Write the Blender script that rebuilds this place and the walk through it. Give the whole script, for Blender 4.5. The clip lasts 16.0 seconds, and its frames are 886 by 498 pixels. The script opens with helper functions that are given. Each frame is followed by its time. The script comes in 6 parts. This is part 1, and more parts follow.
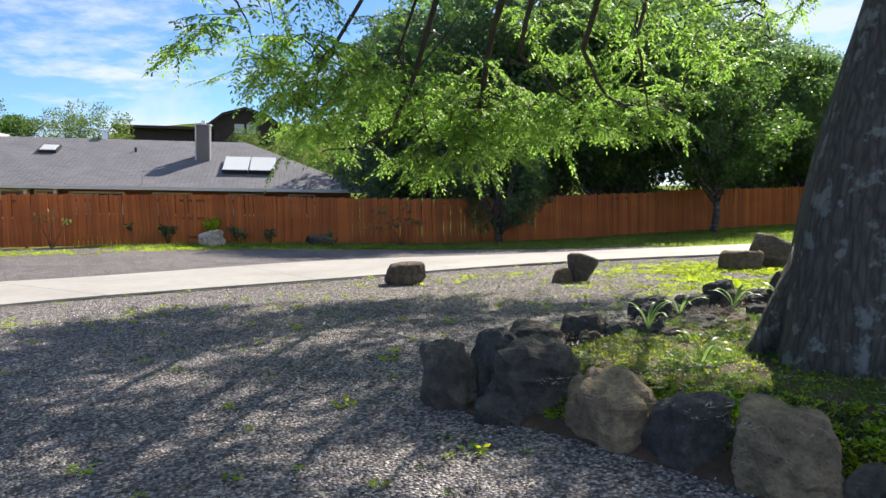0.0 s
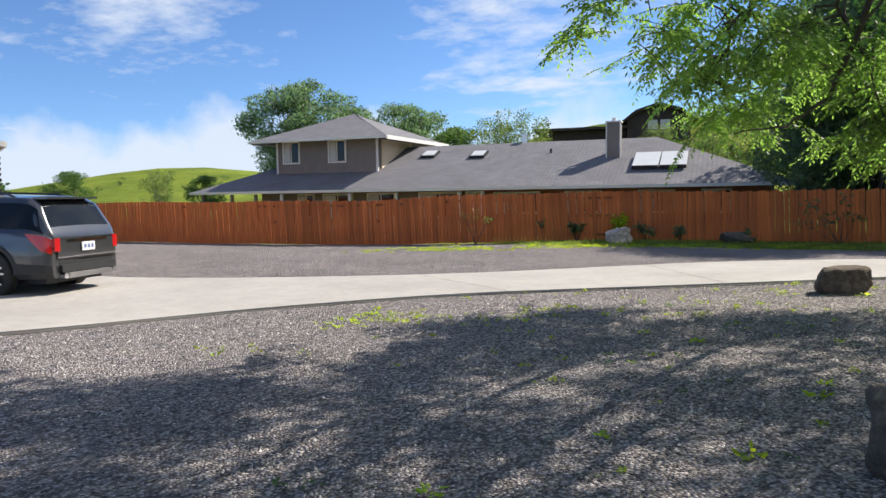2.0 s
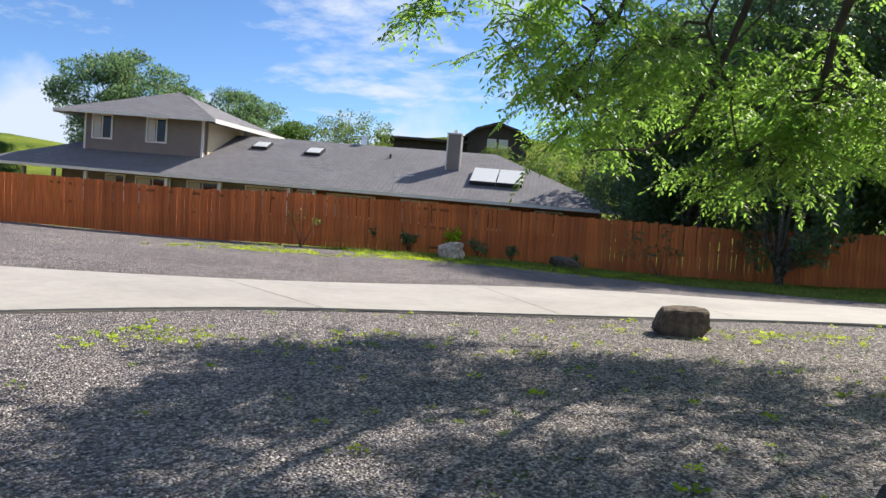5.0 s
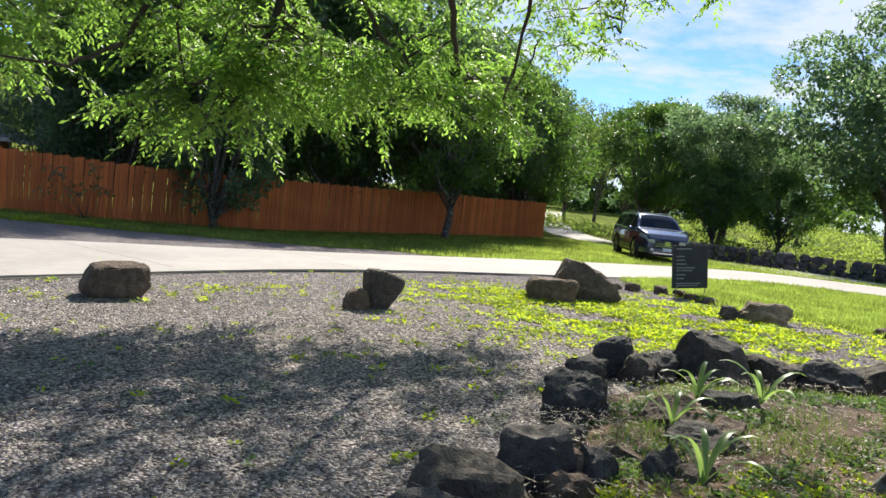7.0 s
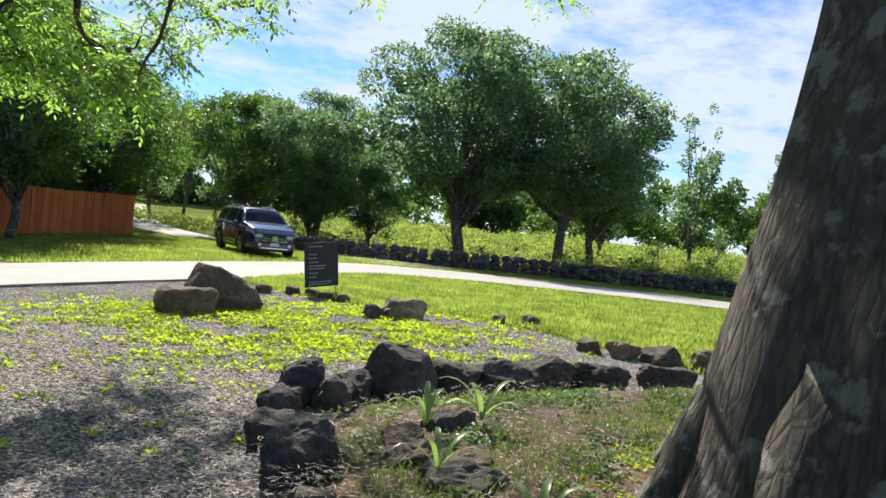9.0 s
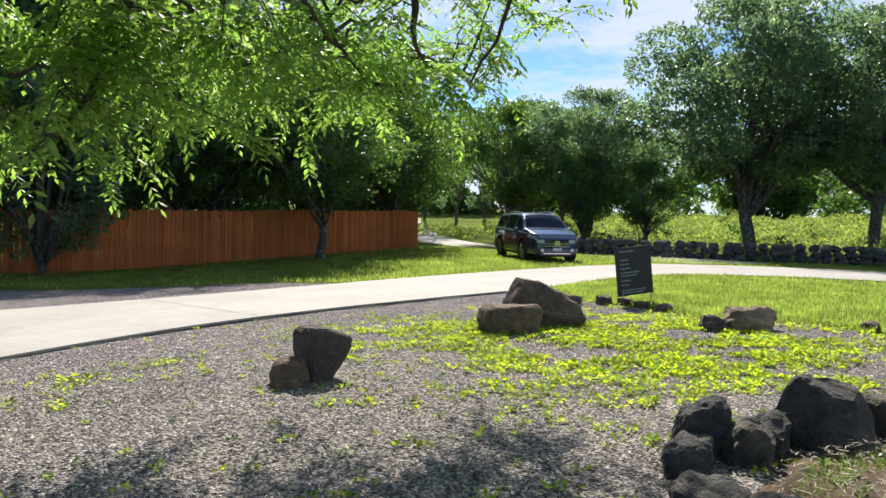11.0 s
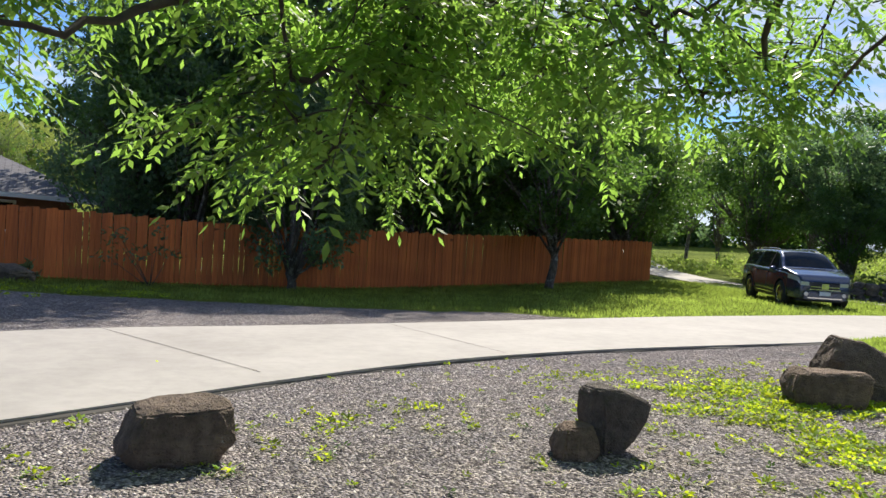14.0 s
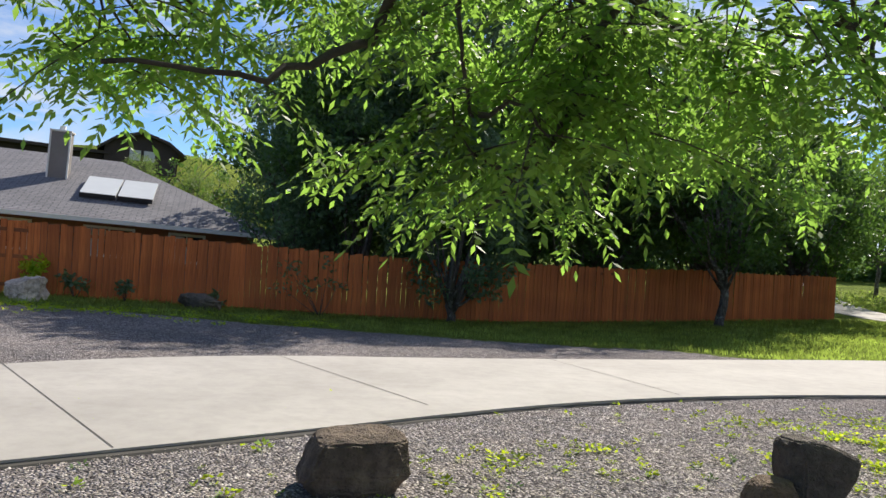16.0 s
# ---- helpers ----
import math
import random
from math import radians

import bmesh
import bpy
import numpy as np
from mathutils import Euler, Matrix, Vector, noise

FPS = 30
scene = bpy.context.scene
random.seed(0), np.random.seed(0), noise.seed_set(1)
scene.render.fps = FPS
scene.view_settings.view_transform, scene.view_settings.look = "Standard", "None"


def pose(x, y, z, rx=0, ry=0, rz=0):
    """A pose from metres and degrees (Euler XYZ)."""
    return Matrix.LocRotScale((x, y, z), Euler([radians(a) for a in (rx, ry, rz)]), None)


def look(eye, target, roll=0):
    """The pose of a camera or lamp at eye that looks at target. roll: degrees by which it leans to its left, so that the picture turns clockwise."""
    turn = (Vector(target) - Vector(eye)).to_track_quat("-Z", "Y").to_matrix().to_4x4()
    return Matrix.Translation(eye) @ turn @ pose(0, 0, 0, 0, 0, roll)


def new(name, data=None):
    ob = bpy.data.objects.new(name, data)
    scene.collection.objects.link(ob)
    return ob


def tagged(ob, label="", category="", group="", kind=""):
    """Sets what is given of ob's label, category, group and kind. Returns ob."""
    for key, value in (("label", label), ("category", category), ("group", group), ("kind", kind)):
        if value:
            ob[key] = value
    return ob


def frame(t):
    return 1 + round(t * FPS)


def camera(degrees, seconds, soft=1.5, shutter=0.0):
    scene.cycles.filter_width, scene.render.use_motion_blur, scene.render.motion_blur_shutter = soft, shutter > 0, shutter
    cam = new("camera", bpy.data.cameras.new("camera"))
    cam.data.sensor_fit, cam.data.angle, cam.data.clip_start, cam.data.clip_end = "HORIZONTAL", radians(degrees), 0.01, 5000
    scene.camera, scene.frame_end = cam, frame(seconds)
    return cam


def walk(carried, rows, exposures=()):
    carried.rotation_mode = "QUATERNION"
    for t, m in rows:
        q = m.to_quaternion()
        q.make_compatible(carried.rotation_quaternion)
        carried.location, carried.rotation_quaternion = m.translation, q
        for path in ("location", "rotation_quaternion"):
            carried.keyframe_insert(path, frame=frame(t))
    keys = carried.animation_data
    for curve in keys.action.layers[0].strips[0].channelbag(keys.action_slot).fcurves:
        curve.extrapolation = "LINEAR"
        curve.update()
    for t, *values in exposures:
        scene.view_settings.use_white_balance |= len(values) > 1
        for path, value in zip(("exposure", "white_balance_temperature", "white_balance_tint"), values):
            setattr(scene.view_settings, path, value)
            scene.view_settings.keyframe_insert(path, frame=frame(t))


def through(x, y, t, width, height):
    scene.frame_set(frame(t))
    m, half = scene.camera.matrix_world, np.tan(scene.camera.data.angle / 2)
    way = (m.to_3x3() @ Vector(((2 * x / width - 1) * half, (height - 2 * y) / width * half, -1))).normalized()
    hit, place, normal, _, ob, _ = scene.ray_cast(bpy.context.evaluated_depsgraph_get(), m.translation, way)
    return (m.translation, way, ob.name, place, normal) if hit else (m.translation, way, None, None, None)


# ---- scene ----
cam = camera(62.9, 16.0)
METRES, EYE, TILT, LEAN, TURN = 8.1, 1.5, 0.0, 0.0, 0.0
ROWS = [
    (0.0, 0.0, 0.0, 0.0, -0.11, -4.62, 1.33),
    (0.5, 0.0106, 0.0299, -0.0076, 1.67, -5.33, 0.11),
    (1.0, 0.0185, 0.0608, -0.0082, 9.09, -5.32, -0.28),
    (1.5, 0.0061, 0.0921, -0.0094, 19.8, -4.79, 1.33),
    (2.0, -0.0074, 0.1247, -0.008, 31.76, -3.61, 2.93),
    (2.5, -0.0086, 0.1536, -0.0051, 44.19, -1.88, 2.59),
    (3.0, -0.0176, 0.1732, -0.0079, 51.63, -1.66, 2.78),
    (3.5, -0.0371, 0.1997, -0.0066, 49.03, -2.96, 2.82),
    (4.0, -0.0503, 0.234, -0.0133, 40.28, -4.68, 0.64),
    (4.5, -0.0594, 0.2788, -0.01, 30.96, -4.74, -1.86),
    (5.0, -0.0753, 0.3124, -0.0095, 18.97, -3.27, -2.69),
    (5.2, -0.0785, 0.3275, -0.0092, 13.8, -3.1, -3.1),
    (7.3, -0.0875, 0.4915, -0.0048, -26.4, -4.68, -6.45),
    (7.5, -0.089, 0.5069, -0.0046, -27.8, -4.07, -6.55),
    (8.0, -0.0958, 0.5446, -0.0053, -38.96, -3.17, -6.69),
    (8.2, -0.0965, 0.5590, -0.0052, -43.2, -2.9, -6.7),
    (9.25, -0.0870, 0.6400, -0.0042, -57.5, -1.8, -6.0),
    (10.3, -0.0750, 0.7150, -0.0032, -50.1, -1.5, -4.9),
    (10.5, -0.074, 0.7338, -0.003, -45.33, -1.83, -4.18),
    (11.0, -0.0739, 0.7789, -0.0034, -36.12, -3.23, -1.4),
    (11.5, -0.0771, 0.8136, -0.0043, -29.69, -4.43, -0.85),
    (12.0, -0.0689, 0.8451, -0.0014, -26.09, -4.51, -1.09),
    (12.5, -0.0768, 0.8749, 0.0005, -23.97, -4.15, -0.72),
    (13.0, -0.0902, 0.9009, 0.0025, -22.0, -3.72, -0.69),
    (13.5, -0.0873, 0.9218, -0.0009, -20.35, -3.09, -1.88),
    (14.0, -0.0797, 0.9377, -0.001, -19.29, -1.89, -3.5),
    (14.5, -0.0802, 0.9429, -0.0016, -18.31, -0.91, -4.25),
    (15.0, -0.0842, 0.9451, -0.0001, -16.44, -0.36, -4.26),
    (15.5, -0.0868, 0.9483, -0.0001, -12.82, -0.11, -4.07),
    (16.0, -0.0927, 0.9526, -0.0011, -7.12, 0.0, -3.44),
]
walk(cam, [(t, pose(0, 0, EYE, TILT, LEAN, TURN) @ pose(METRES * x, METRES * y, METRES * z, 90 + pitch, roll, yaw)) for t, x, y, z, yaw, pitch, roll in ROWS],
     exposures=[(0.0, 0.88), (1.5, 0.88), (2.6, 0.42), (3.5, 0.36), (4.4, 0.50), (5.2, 0.78), (7.3, 0.80), (13.0, 0.66), (16.0, 0.56)])

# ---- light ----
SUN_AZ, SUN_EL = 33.0, 41.0
world = bpy.data.worlds.new("world")
scene.world = world
world.use_nodes = True
wn, wl = world.node_tree.nodes, world.node_tree.links
wbg = wn["Background"]
sky = wn.new("ShaderNodeTexSky")
sky.sky_type, sky.sun_disc = "NISHITA", False
sky.sun_elevation, sky.sun_rotation = radians(SUN_EL), radians(SUN_AZ)
sky.air_density, sky.dust_density, sky.ozone_density = 0.8, 0.02, 3.5
wtc = wn.new("ShaderNodeTexCoord")
wsep = wn.new("ShaderNodeSeparateXYZ")
wl.new(wtc.outputs["Generated"], wsep.inputs[0])


def wmath(op, a, b=None, c=None):
    n = wn.new("ShaderNodeMath")
    n.operation = op
    for i, v in enumerate((a, b, c)):
        if v is None:
            continue
        if isinstance(v, (int, float)):
            n.inputs[i].default_value = v
        else:
            wl.new(v, n.inputs[i])
    return n.outputs[0]


def wramp(fac, stops):
    n = wn.new("ShaderNodeValToRGB")
    while len(n.color_ramp.elements) < len(stops):
        n.color_ramp.elements.new(0.5)
    for e, (p, v) in zip(n.color_ramp.elements, stops):
        e.position, e.color = p, (v, v, v, 1)
    wl.new(fac, n.inputs[0])
    return n.outputs[0]


# clouds lie on a plane overhead, and in a low bank over the horizon
up = wmath("MAXIMUM", wsep.outputs[2], 0.03)
comb = wn.new("ShaderNodeCombineXYZ")
wl.new(wmath("DIVIDE", wsep.outputs[0], wmath("ADD", up, 0.12)), comb.inputs[0])
wl.new(wmath("DIVIDE", wsep.outputs[1], wmath("ADD", up, 0.12)), comb.inputs[1])
cn1 = wn.new("ShaderNodeTexNoise")
cn1.inputs["Scale"].default_value, cn1.inputs["Detail"].default_value, cn1.inputs["Roughness"].default_value = 1.1, 8, 0.62
cn2 = wn.new("ShaderNodeTexNoise")
cn2.inputs["Scale"].default_value, cn2.inputs["Detail"].default_value, cn2.inputs["Roughness"].default_value = 5.5, 5, 0.6
wl.new(comb.outputs[0], cn1.inputs["Vector"])
wl.new(comb.outputs[0], cn2.inputs["Vector"])
east = wmath("MULTIPLY_ADD", wsep.outputs[0], 0.11, wmath("MULTIPLY", cn2.outputs[0], 0.32))
high = wramp(wmath("ADD", cn1.outputs[0], east), [(0.62, 0.0), (0.80, 0.9)])
cn3 = wn.new("ShaderNodeTexNoise")
cn3.inputs["Scale"].default_value, cn3.inputs["Detail"].default_value, cn3.inputs["Roughness"].default_value = 5.0, 7, 0.55
wl.new(wtc.outputs["Generated"], cn3.inputs["Vector"])
bank = wramp(wmath("SUBTRACT", cn3.outputs[0], wmath("MULTIPLY", wmath("SUBTRACT", wsep.outputs[2], 0.02), 2.2)), [(0.27, 0.0), (0.42, 0.9)])
cover = wmath("MAXIMUM", high, wmath("MULTIPLY", bank, wramp(wmath("MULTIPLY_ADD", wsep.outputs[0], 0.5, 0.5), [(0.30, 1.0), (0.75, 0.35)])))
wmix = wn.new("ShaderNodeMix")
wmix.data_type = "RGBA"
wl.new(cover, wmix.inputs["Factor"])
wtint = wn.new("ShaderNodeMix")
wtint.data_type, wtint.blend_type = "RGBA", "MULTIPLY"
wtint.inputs["Factor"].default_value = 1.0
wl.new(sky.outputs[0], wtint.inputs["A"])
wtint.inputs["B"].default_value = (0.88, 1.05, 1.26, 1)
wl.new(wtint.outputs["Result"], wmix.inputs["A"])
wmix.inputs["B"].default_value = (6.0, 6.6, 7.6, 1)
wl.new(wmix.outputs["Result"], wbg.inputs["Color"])
wbg.inputs["Strength"].default_value = 0.08

sun = new("sun", bpy.data.lights.new("sun", "SUN"))
sun.data.energy, sun.data.angle, sun.data.color = 5.0, radians(0.6), (1.0, 0.93, 0.82)
sun_way = Vector((math.sin(radians(SUN_AZ)) * math.cos(radians(SUN_EL)), math.cos(radians(SUN_AZ)) * math.cos(radians(SUN_EL)), math.sin(radians(SUN_EL))))
sun.matrix_world = look(sun_way * 50, (0, 0, 0))


# ---- materials ----
def material(name, rough=0.8, metal=0.0):
    m = bpy.data.materials.new(name)
    m.use_nodes = True
    b = m.node_tree.nodes["Principled BSDF"]
    b.inputs["Roughness"].default_value, b.inputs["Metallic"].default_value = rough, metal
    return m, m.node_tree.nodes, m.node_tree.links, b


def noise_tex(n, l, scale, detail=4, rough=0.55, coord="Object"):
    tc, t = n.new("ShaderNodeTexCoord"), n.new("ShaderNodeTexNoise")
    t.inputs["Scale"].default_value, t.inputs["Detail"].default_value, t.inputs["Roughness"].default_value = scale, detail, rough
    l.new(tc.outputs[coord], t.inputs["Vector"])
    return t.outputs[0]


def ramp(n, l, fac, stops):
    r = n.new("ShaderNodeValToRGB")
    while len(r.color_ramp.elements) < len(stops):
        r.color_ramp.elements.new(0.5)
    for e, (p, c) in zip(r.color_ramp.elements, stops):
        e.position, e.color = p, (*c, 1) if isinstance(c, tuple) else (c, c, c, 1)
    l.new(fac, r.inputs[0])
    return r.outputs[0]


def mixed(n, l, kind, fac, a, b):
    x = n.new("ShaderNodeMix")
    x.data_type, x.blend_type = "RGBA", kind
    for k, v in (("Factor", fac), ("A", a), ("B", b)):
        if isinstance(v, (int, float)):
            x.inputs[k].default_value = v if k == "Factor" else (v, v, v, 1)
        elif isinstance(v, tuple):
            x.inputs[k].default_value = (*v, 1)
        else:
            l.new(v, x.inputs[k])
    return x.outputs["Result"]


def bump(n, l, b, height, strength=0.5, dist=0.02):
    u = n.new("ShaderNodeBump")
    u.inputs["Strength"].default_value, u.inputs["Distance"].default_value = strength, dist
    l.new(height, u.inputs["Height"])
    l.new(u.outputs[0], b.inputs["Normal"])


def varied(name, c1, c2, scale=3.0, fine=40.0, rough=0.8, metal=0.0, relief=0.4, depth=0.01, per_object=0.0):
    """A surface whose colour wanders between c1 and c2 at two scales, with fine relief."""
    m, n, l, b = material(name, rough, metal)
    big, small = noise_tex(n, l, scale), noise_tex(n, l, fine, 5, 0.65)
    col = ramp(n, l, big, [(0.32, c1), (0.68, c2)])
    col = mixed(n, l, "MULTIPLY", 0.6, col, ramp(n, l, small, [(0.25, 0.6), (0.75, 1.25)]))
    if per_object:
        info = n.new("ShaderNodeObjectInfo")
        col = mixed(n, l, "MULTIPLY", 1.0, col, ramp(n, l, info.outputs["Random"], [(0.0, 1 - per_object), (1.0, 1 + per_object)]))
    l.new(col, b.inputs["Base Color"])
    if relief:
        bump(n, l, b, small, relief, depth)
    return m


def leafy(name, c1, c2, glow, through=0.5, rough=0.45):
    m, n, l, b = material(name, rough)
    geo = n.new("ShaderNodeNewGeometry")
    big = noise_tex(n, l, 1.3)
    col = ramp(n, l, geo.outputs["Random Per Island"], [(0.0, c1), (1.0, c2)])
    col = mixed(n, l, "MULTIPLY", 0.9, col, ramp(n, l, big, [(0.3, 0.45), (0.7, 1.4)]))
    l.new(col, b.inputs["Base Color"])
    b.inputs["Specular IOR Level"].default_value = 0.35
    tr = n.new("ShaderNodeBsdfTranslucent")
    l.new(mixed(n, l, "MULTIPLY", 1.0, ramp(n, l, geo.outputs["Random Per Island"], [(0.0, glow), (1.0, tuple(min(1, g * 1.4) for g in glow))]), ramp(n, l, big, [(0.3, 0.5), (0.7, 1.3)])), tr.inputs[0])
    mx = n.new("ShaderNodeMixShader")
    mx.inputs[0].default_value = through
    l.new(b.outputs[0], mx.inputs[1])
    l.new(tr.outputs[0], mx.inputs[2])
    l.new(mx.outputs[0], n["Material Output"].inputs[0])
    return m


def ground_material():
    m, n, l, b = material("ground_gravel", 1.0)
    b.inputs["Specular IOR Level"].default_value = 0.05
    fine = noise_tex(n, l, 55, 3, 0.7)
    big = noise_tex(n, l, 0.35, 5, 0.6)
    mid = noise_tex(n, l, 3.0, 5, 0.7)
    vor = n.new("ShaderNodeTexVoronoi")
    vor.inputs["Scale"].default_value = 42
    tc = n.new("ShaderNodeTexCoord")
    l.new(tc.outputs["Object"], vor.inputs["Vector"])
    # each stone darkens towards its rim: shade of the gaps put into the colour
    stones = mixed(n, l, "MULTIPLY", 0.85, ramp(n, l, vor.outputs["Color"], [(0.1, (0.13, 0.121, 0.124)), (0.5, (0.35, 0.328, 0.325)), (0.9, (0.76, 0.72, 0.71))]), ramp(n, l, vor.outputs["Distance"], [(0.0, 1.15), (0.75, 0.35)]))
    litter = ramp(n, l, mid, [(0.35, (0.80, 0.78, 0.80)), (0.7, (1.12, 1.04, 0.98))])
    stones = mixed(n, l, "MULTIPLY", 1.0, stones, litter)
    stones = mixed(n, l, "MULTIPLY", 0.7, stones, ramp(n, l, big, [(0.3, 0.75), (0.7, 1.15)]))
    att = n.new("ShaderNodeAttribute")
    att.attribute_name = "grass"
    green = ramp(n, l, fine, [(0.2, (0.06, 0.09, 0.02)), (0.6, (0.20, 0.26, 0.05)), (0.85, (0.34, 0.36, 0.10))])
    green = mixed(n, l, "MULTIPLY", 0.9, green, ramp(n, l, noise_tex(n, l, 0.09, 8, 0.7), [(0.35, (0.55, 0.6, 0.5)), (0.65, (1.3, 1.2, 0.9))]))
    edge = n.new("ShaderNodeMath")
    edge.operation = "MULTIPLY_ADD"
    l.new(mid, edge.inputs[0])
    edge.inputs[1].default_value = 0.9
    l.new(att.outputs["Fac"], edge.inputs[2])
    mask = ramp(n, l, edge.outputs[0], [(0.88, 0.0), (1.02, 1.0)])
    l.new(mixed(n, l, "MIX", mask, stones, green), b.inputs["Base Color"])
    bump(n, l, b, vor.outputs["Distance"], 1.0, -0.035)
    return m


def concrete_material():
    m, n, l, b = material("drive_concrete", 0.85)
    a, c, d = noise_tex(n, l, 0.5, 6, 0.6), noise_tex(n, l, 5, 6, 0.7), noise_tex(n, l, 90, 3)
    col = ramp(n, l, a, [(0.3, (0.325, 0.30, 0.272)), (0.7, (0.42, 0.39, 0.355))])
    col = mixed(n, l, "MULTIPLY", 0.5, col, ramp(n, l, c, [(0.3, 0.75), (0.6, 1.05)]))
    l.new(col, b.inputs["Base Color"])
    bump(n, l, b, d, 0.25, 0.004)
    return m


def wood_material(name, c1, c2, across=14.0, per_object=0.22):
    m, n, l, b = material(name, 0.75)
    tc, mp = n.new("ShaderNodeTexCoord"), n.new("ShaderNodeMapping")
    info = n.new("ShaderNodeObjectInfo")
    mp.inputs["Scale"].default_value = (across, across, 1.0)
    l.new(tc.outputs["Object"], mp.inputs[0])
    l.new(info.outputs["Location"], mp.inputs["Location"])
    t = n.new("ShaderNodeTexNoise")
    t.inputs["Scale"].default_value, t.inputs["Detail"].default_value = 1.6, 7
    l.new(mp.outputs[0], t.inputs["Vector"])
    col = ramp(n, l, t.outputs[0], [(0.3, c1), (0.7, c2)])
    col = mixed(n, l, "MULTIPLY", 1.0, col, ramp(n, l, info.outputs["Random"], [(0.0, 1 - per_object), (1.0, 1 + per_object)]))
    l.new(col, b.inputs["Base Color"])
    bump(n, l, b, t.outputs[0], 0.3, 0.004)
    return m


def rock_material(name, c1, c2, c3):
    m, n, l, b = material(name, 0.9)
    a, c, d = noise_tex(n, l, 2.2, 6, 0.65), noise_tex(n, l, 14, 6, 0.7), noise_tex(n, l, 55, 4, 0.7)
    info = n.new("ShaderNodeObjectInfo")
    col = ramp(n, l, a, [(0.3, c1), (0.55, c2), (0.75, c3)])
    col = mixed(n, l, "MULTIPLY", 0.8, col, ramp(n, l, c, [(0.3, 0.45), (0.66, 1.4)]))
    pit = n.new("ShaderNodeTexVoronoi")
    pit.inputs["Scale"].default_value = 34
    l.new(n.new("ShaderNodeTexCoord").outputs["Object"], pit.inputs["Vector"])
    hole = ramp(n, l, pit.outputs["Distance"], [(0.12, 0.25), (0.34, 1.0)])
    col = mixed(n, l, "MULTIPLY", 0.25, col, hole)
    col = mixed(n, l, "MULTIPLY", 1.0, col, ramp(n, l, info.outputs["Random"], [(0.0, (0.75, 0.8, 0.85)), (1.0, (1.35, 1.2, 1.0))]))
    col = mixed(n, l, "MIX", ramp(n, l, c, [(0.66, 0.0), (0.71, 0.55)]), col, (0.36, 0.38, 0.32))
    l.new(col, b.inputs["Base Color"])
    add = mixed(n, l, "MULTIPLY", 0.5, mixed(n, l, "MIX", 0.45, c, d), hole)
    bump(n, l, b, add, 1.0, 0.035)
    return m


def paint(name, col, rough=0.5, metal=0.0, coat=0.0):
    m, n, l, b = material(name, rough, metal)
    c = ramp(n, l, noise_tex(n, l, 2.0), [(0.3, tuple(v * 0.93 for v in col)), (0.7, col)])
    l.new(c, b.inputs["Base Color"])
    b.inputs["Coat Weight"].default_value = coat
    return m


def glass_material(name, tint=(0.008, 0.01, 0.012)):
    m, n, l, b = material(name, 0.03)
    b.inputs["Base Color"].default_value = (*tint, 1)
    b.inputs["Specular IOR Level"].default_value = 0.3
    return m


def shingle_material(name, c1, c2):
    m, n, l, b = material(name, 0.9)
    tc, br = n.new("ShaderNodeTexCoord"), n.new("ShaderNodeTexBrick")
    br.inputs["Scale"].default_value = 1.0
    br.inputs["Brick Width"].default_value, br.inputs["Row Height"].default_value, br.inputs["Mortar Size"].default_value = 0.42, 0.13, 0.016
    br.inputs["Color1"].default_value, br.inputs["Color2"].default_value, br.inputs["Mortar"].default_value = (*c1, 1), (*c2, 1), (*(v * 0.4 for v in c1), 1)
    l.new(tc.outputs["Object"], br.inputs["Vector"])
    col = mixed(n, l, "MULTIPLY", 0.6, br.outputs["Color"], ramp(n, l, noise_tex(n, l, 0.6, 6, 0.7), [(0.3, 0.7), (0.7, 1.15)]))
    l.new(col, b.inputs["Base Color"])
    bump(n, l, b, br.outputs["Color"], 0.4, 0.01)
    return m


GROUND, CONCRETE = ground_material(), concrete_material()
CEDAR = wood_material("cedar_stained", (0.33, 0.078, 0.016), (0.54, 0.15, 0.034))
CEDAR_DARK = wood_material("cedar_dark", (0.18, 0.05, 0.015), (0.26, 0.08, 0.02))
LAVA = rock_material("lava_rock", (0.042, 0.04, 0.04), (0.10, 0.092, 0.085), (0.19, 0.15, 0.11))
BROWN_ROCK = rock_material("brown_rock", (0.075, 0.056, 0.044), (0.15, 0.112, 0.086), (0.25, 0.195, 0.15))
PALE_ROCK = rock_material("pale_rock", (0.26, 0.24, 0.24), (0.48, 0.44, 0.43), (0.66, 0.62, 0.60))
TAN_ROCK = rock_material("tan_rock", (0.14, 0.11, 0.08), (0.32, 0.24, 0.15), (0.48, 0.36, 0.21))


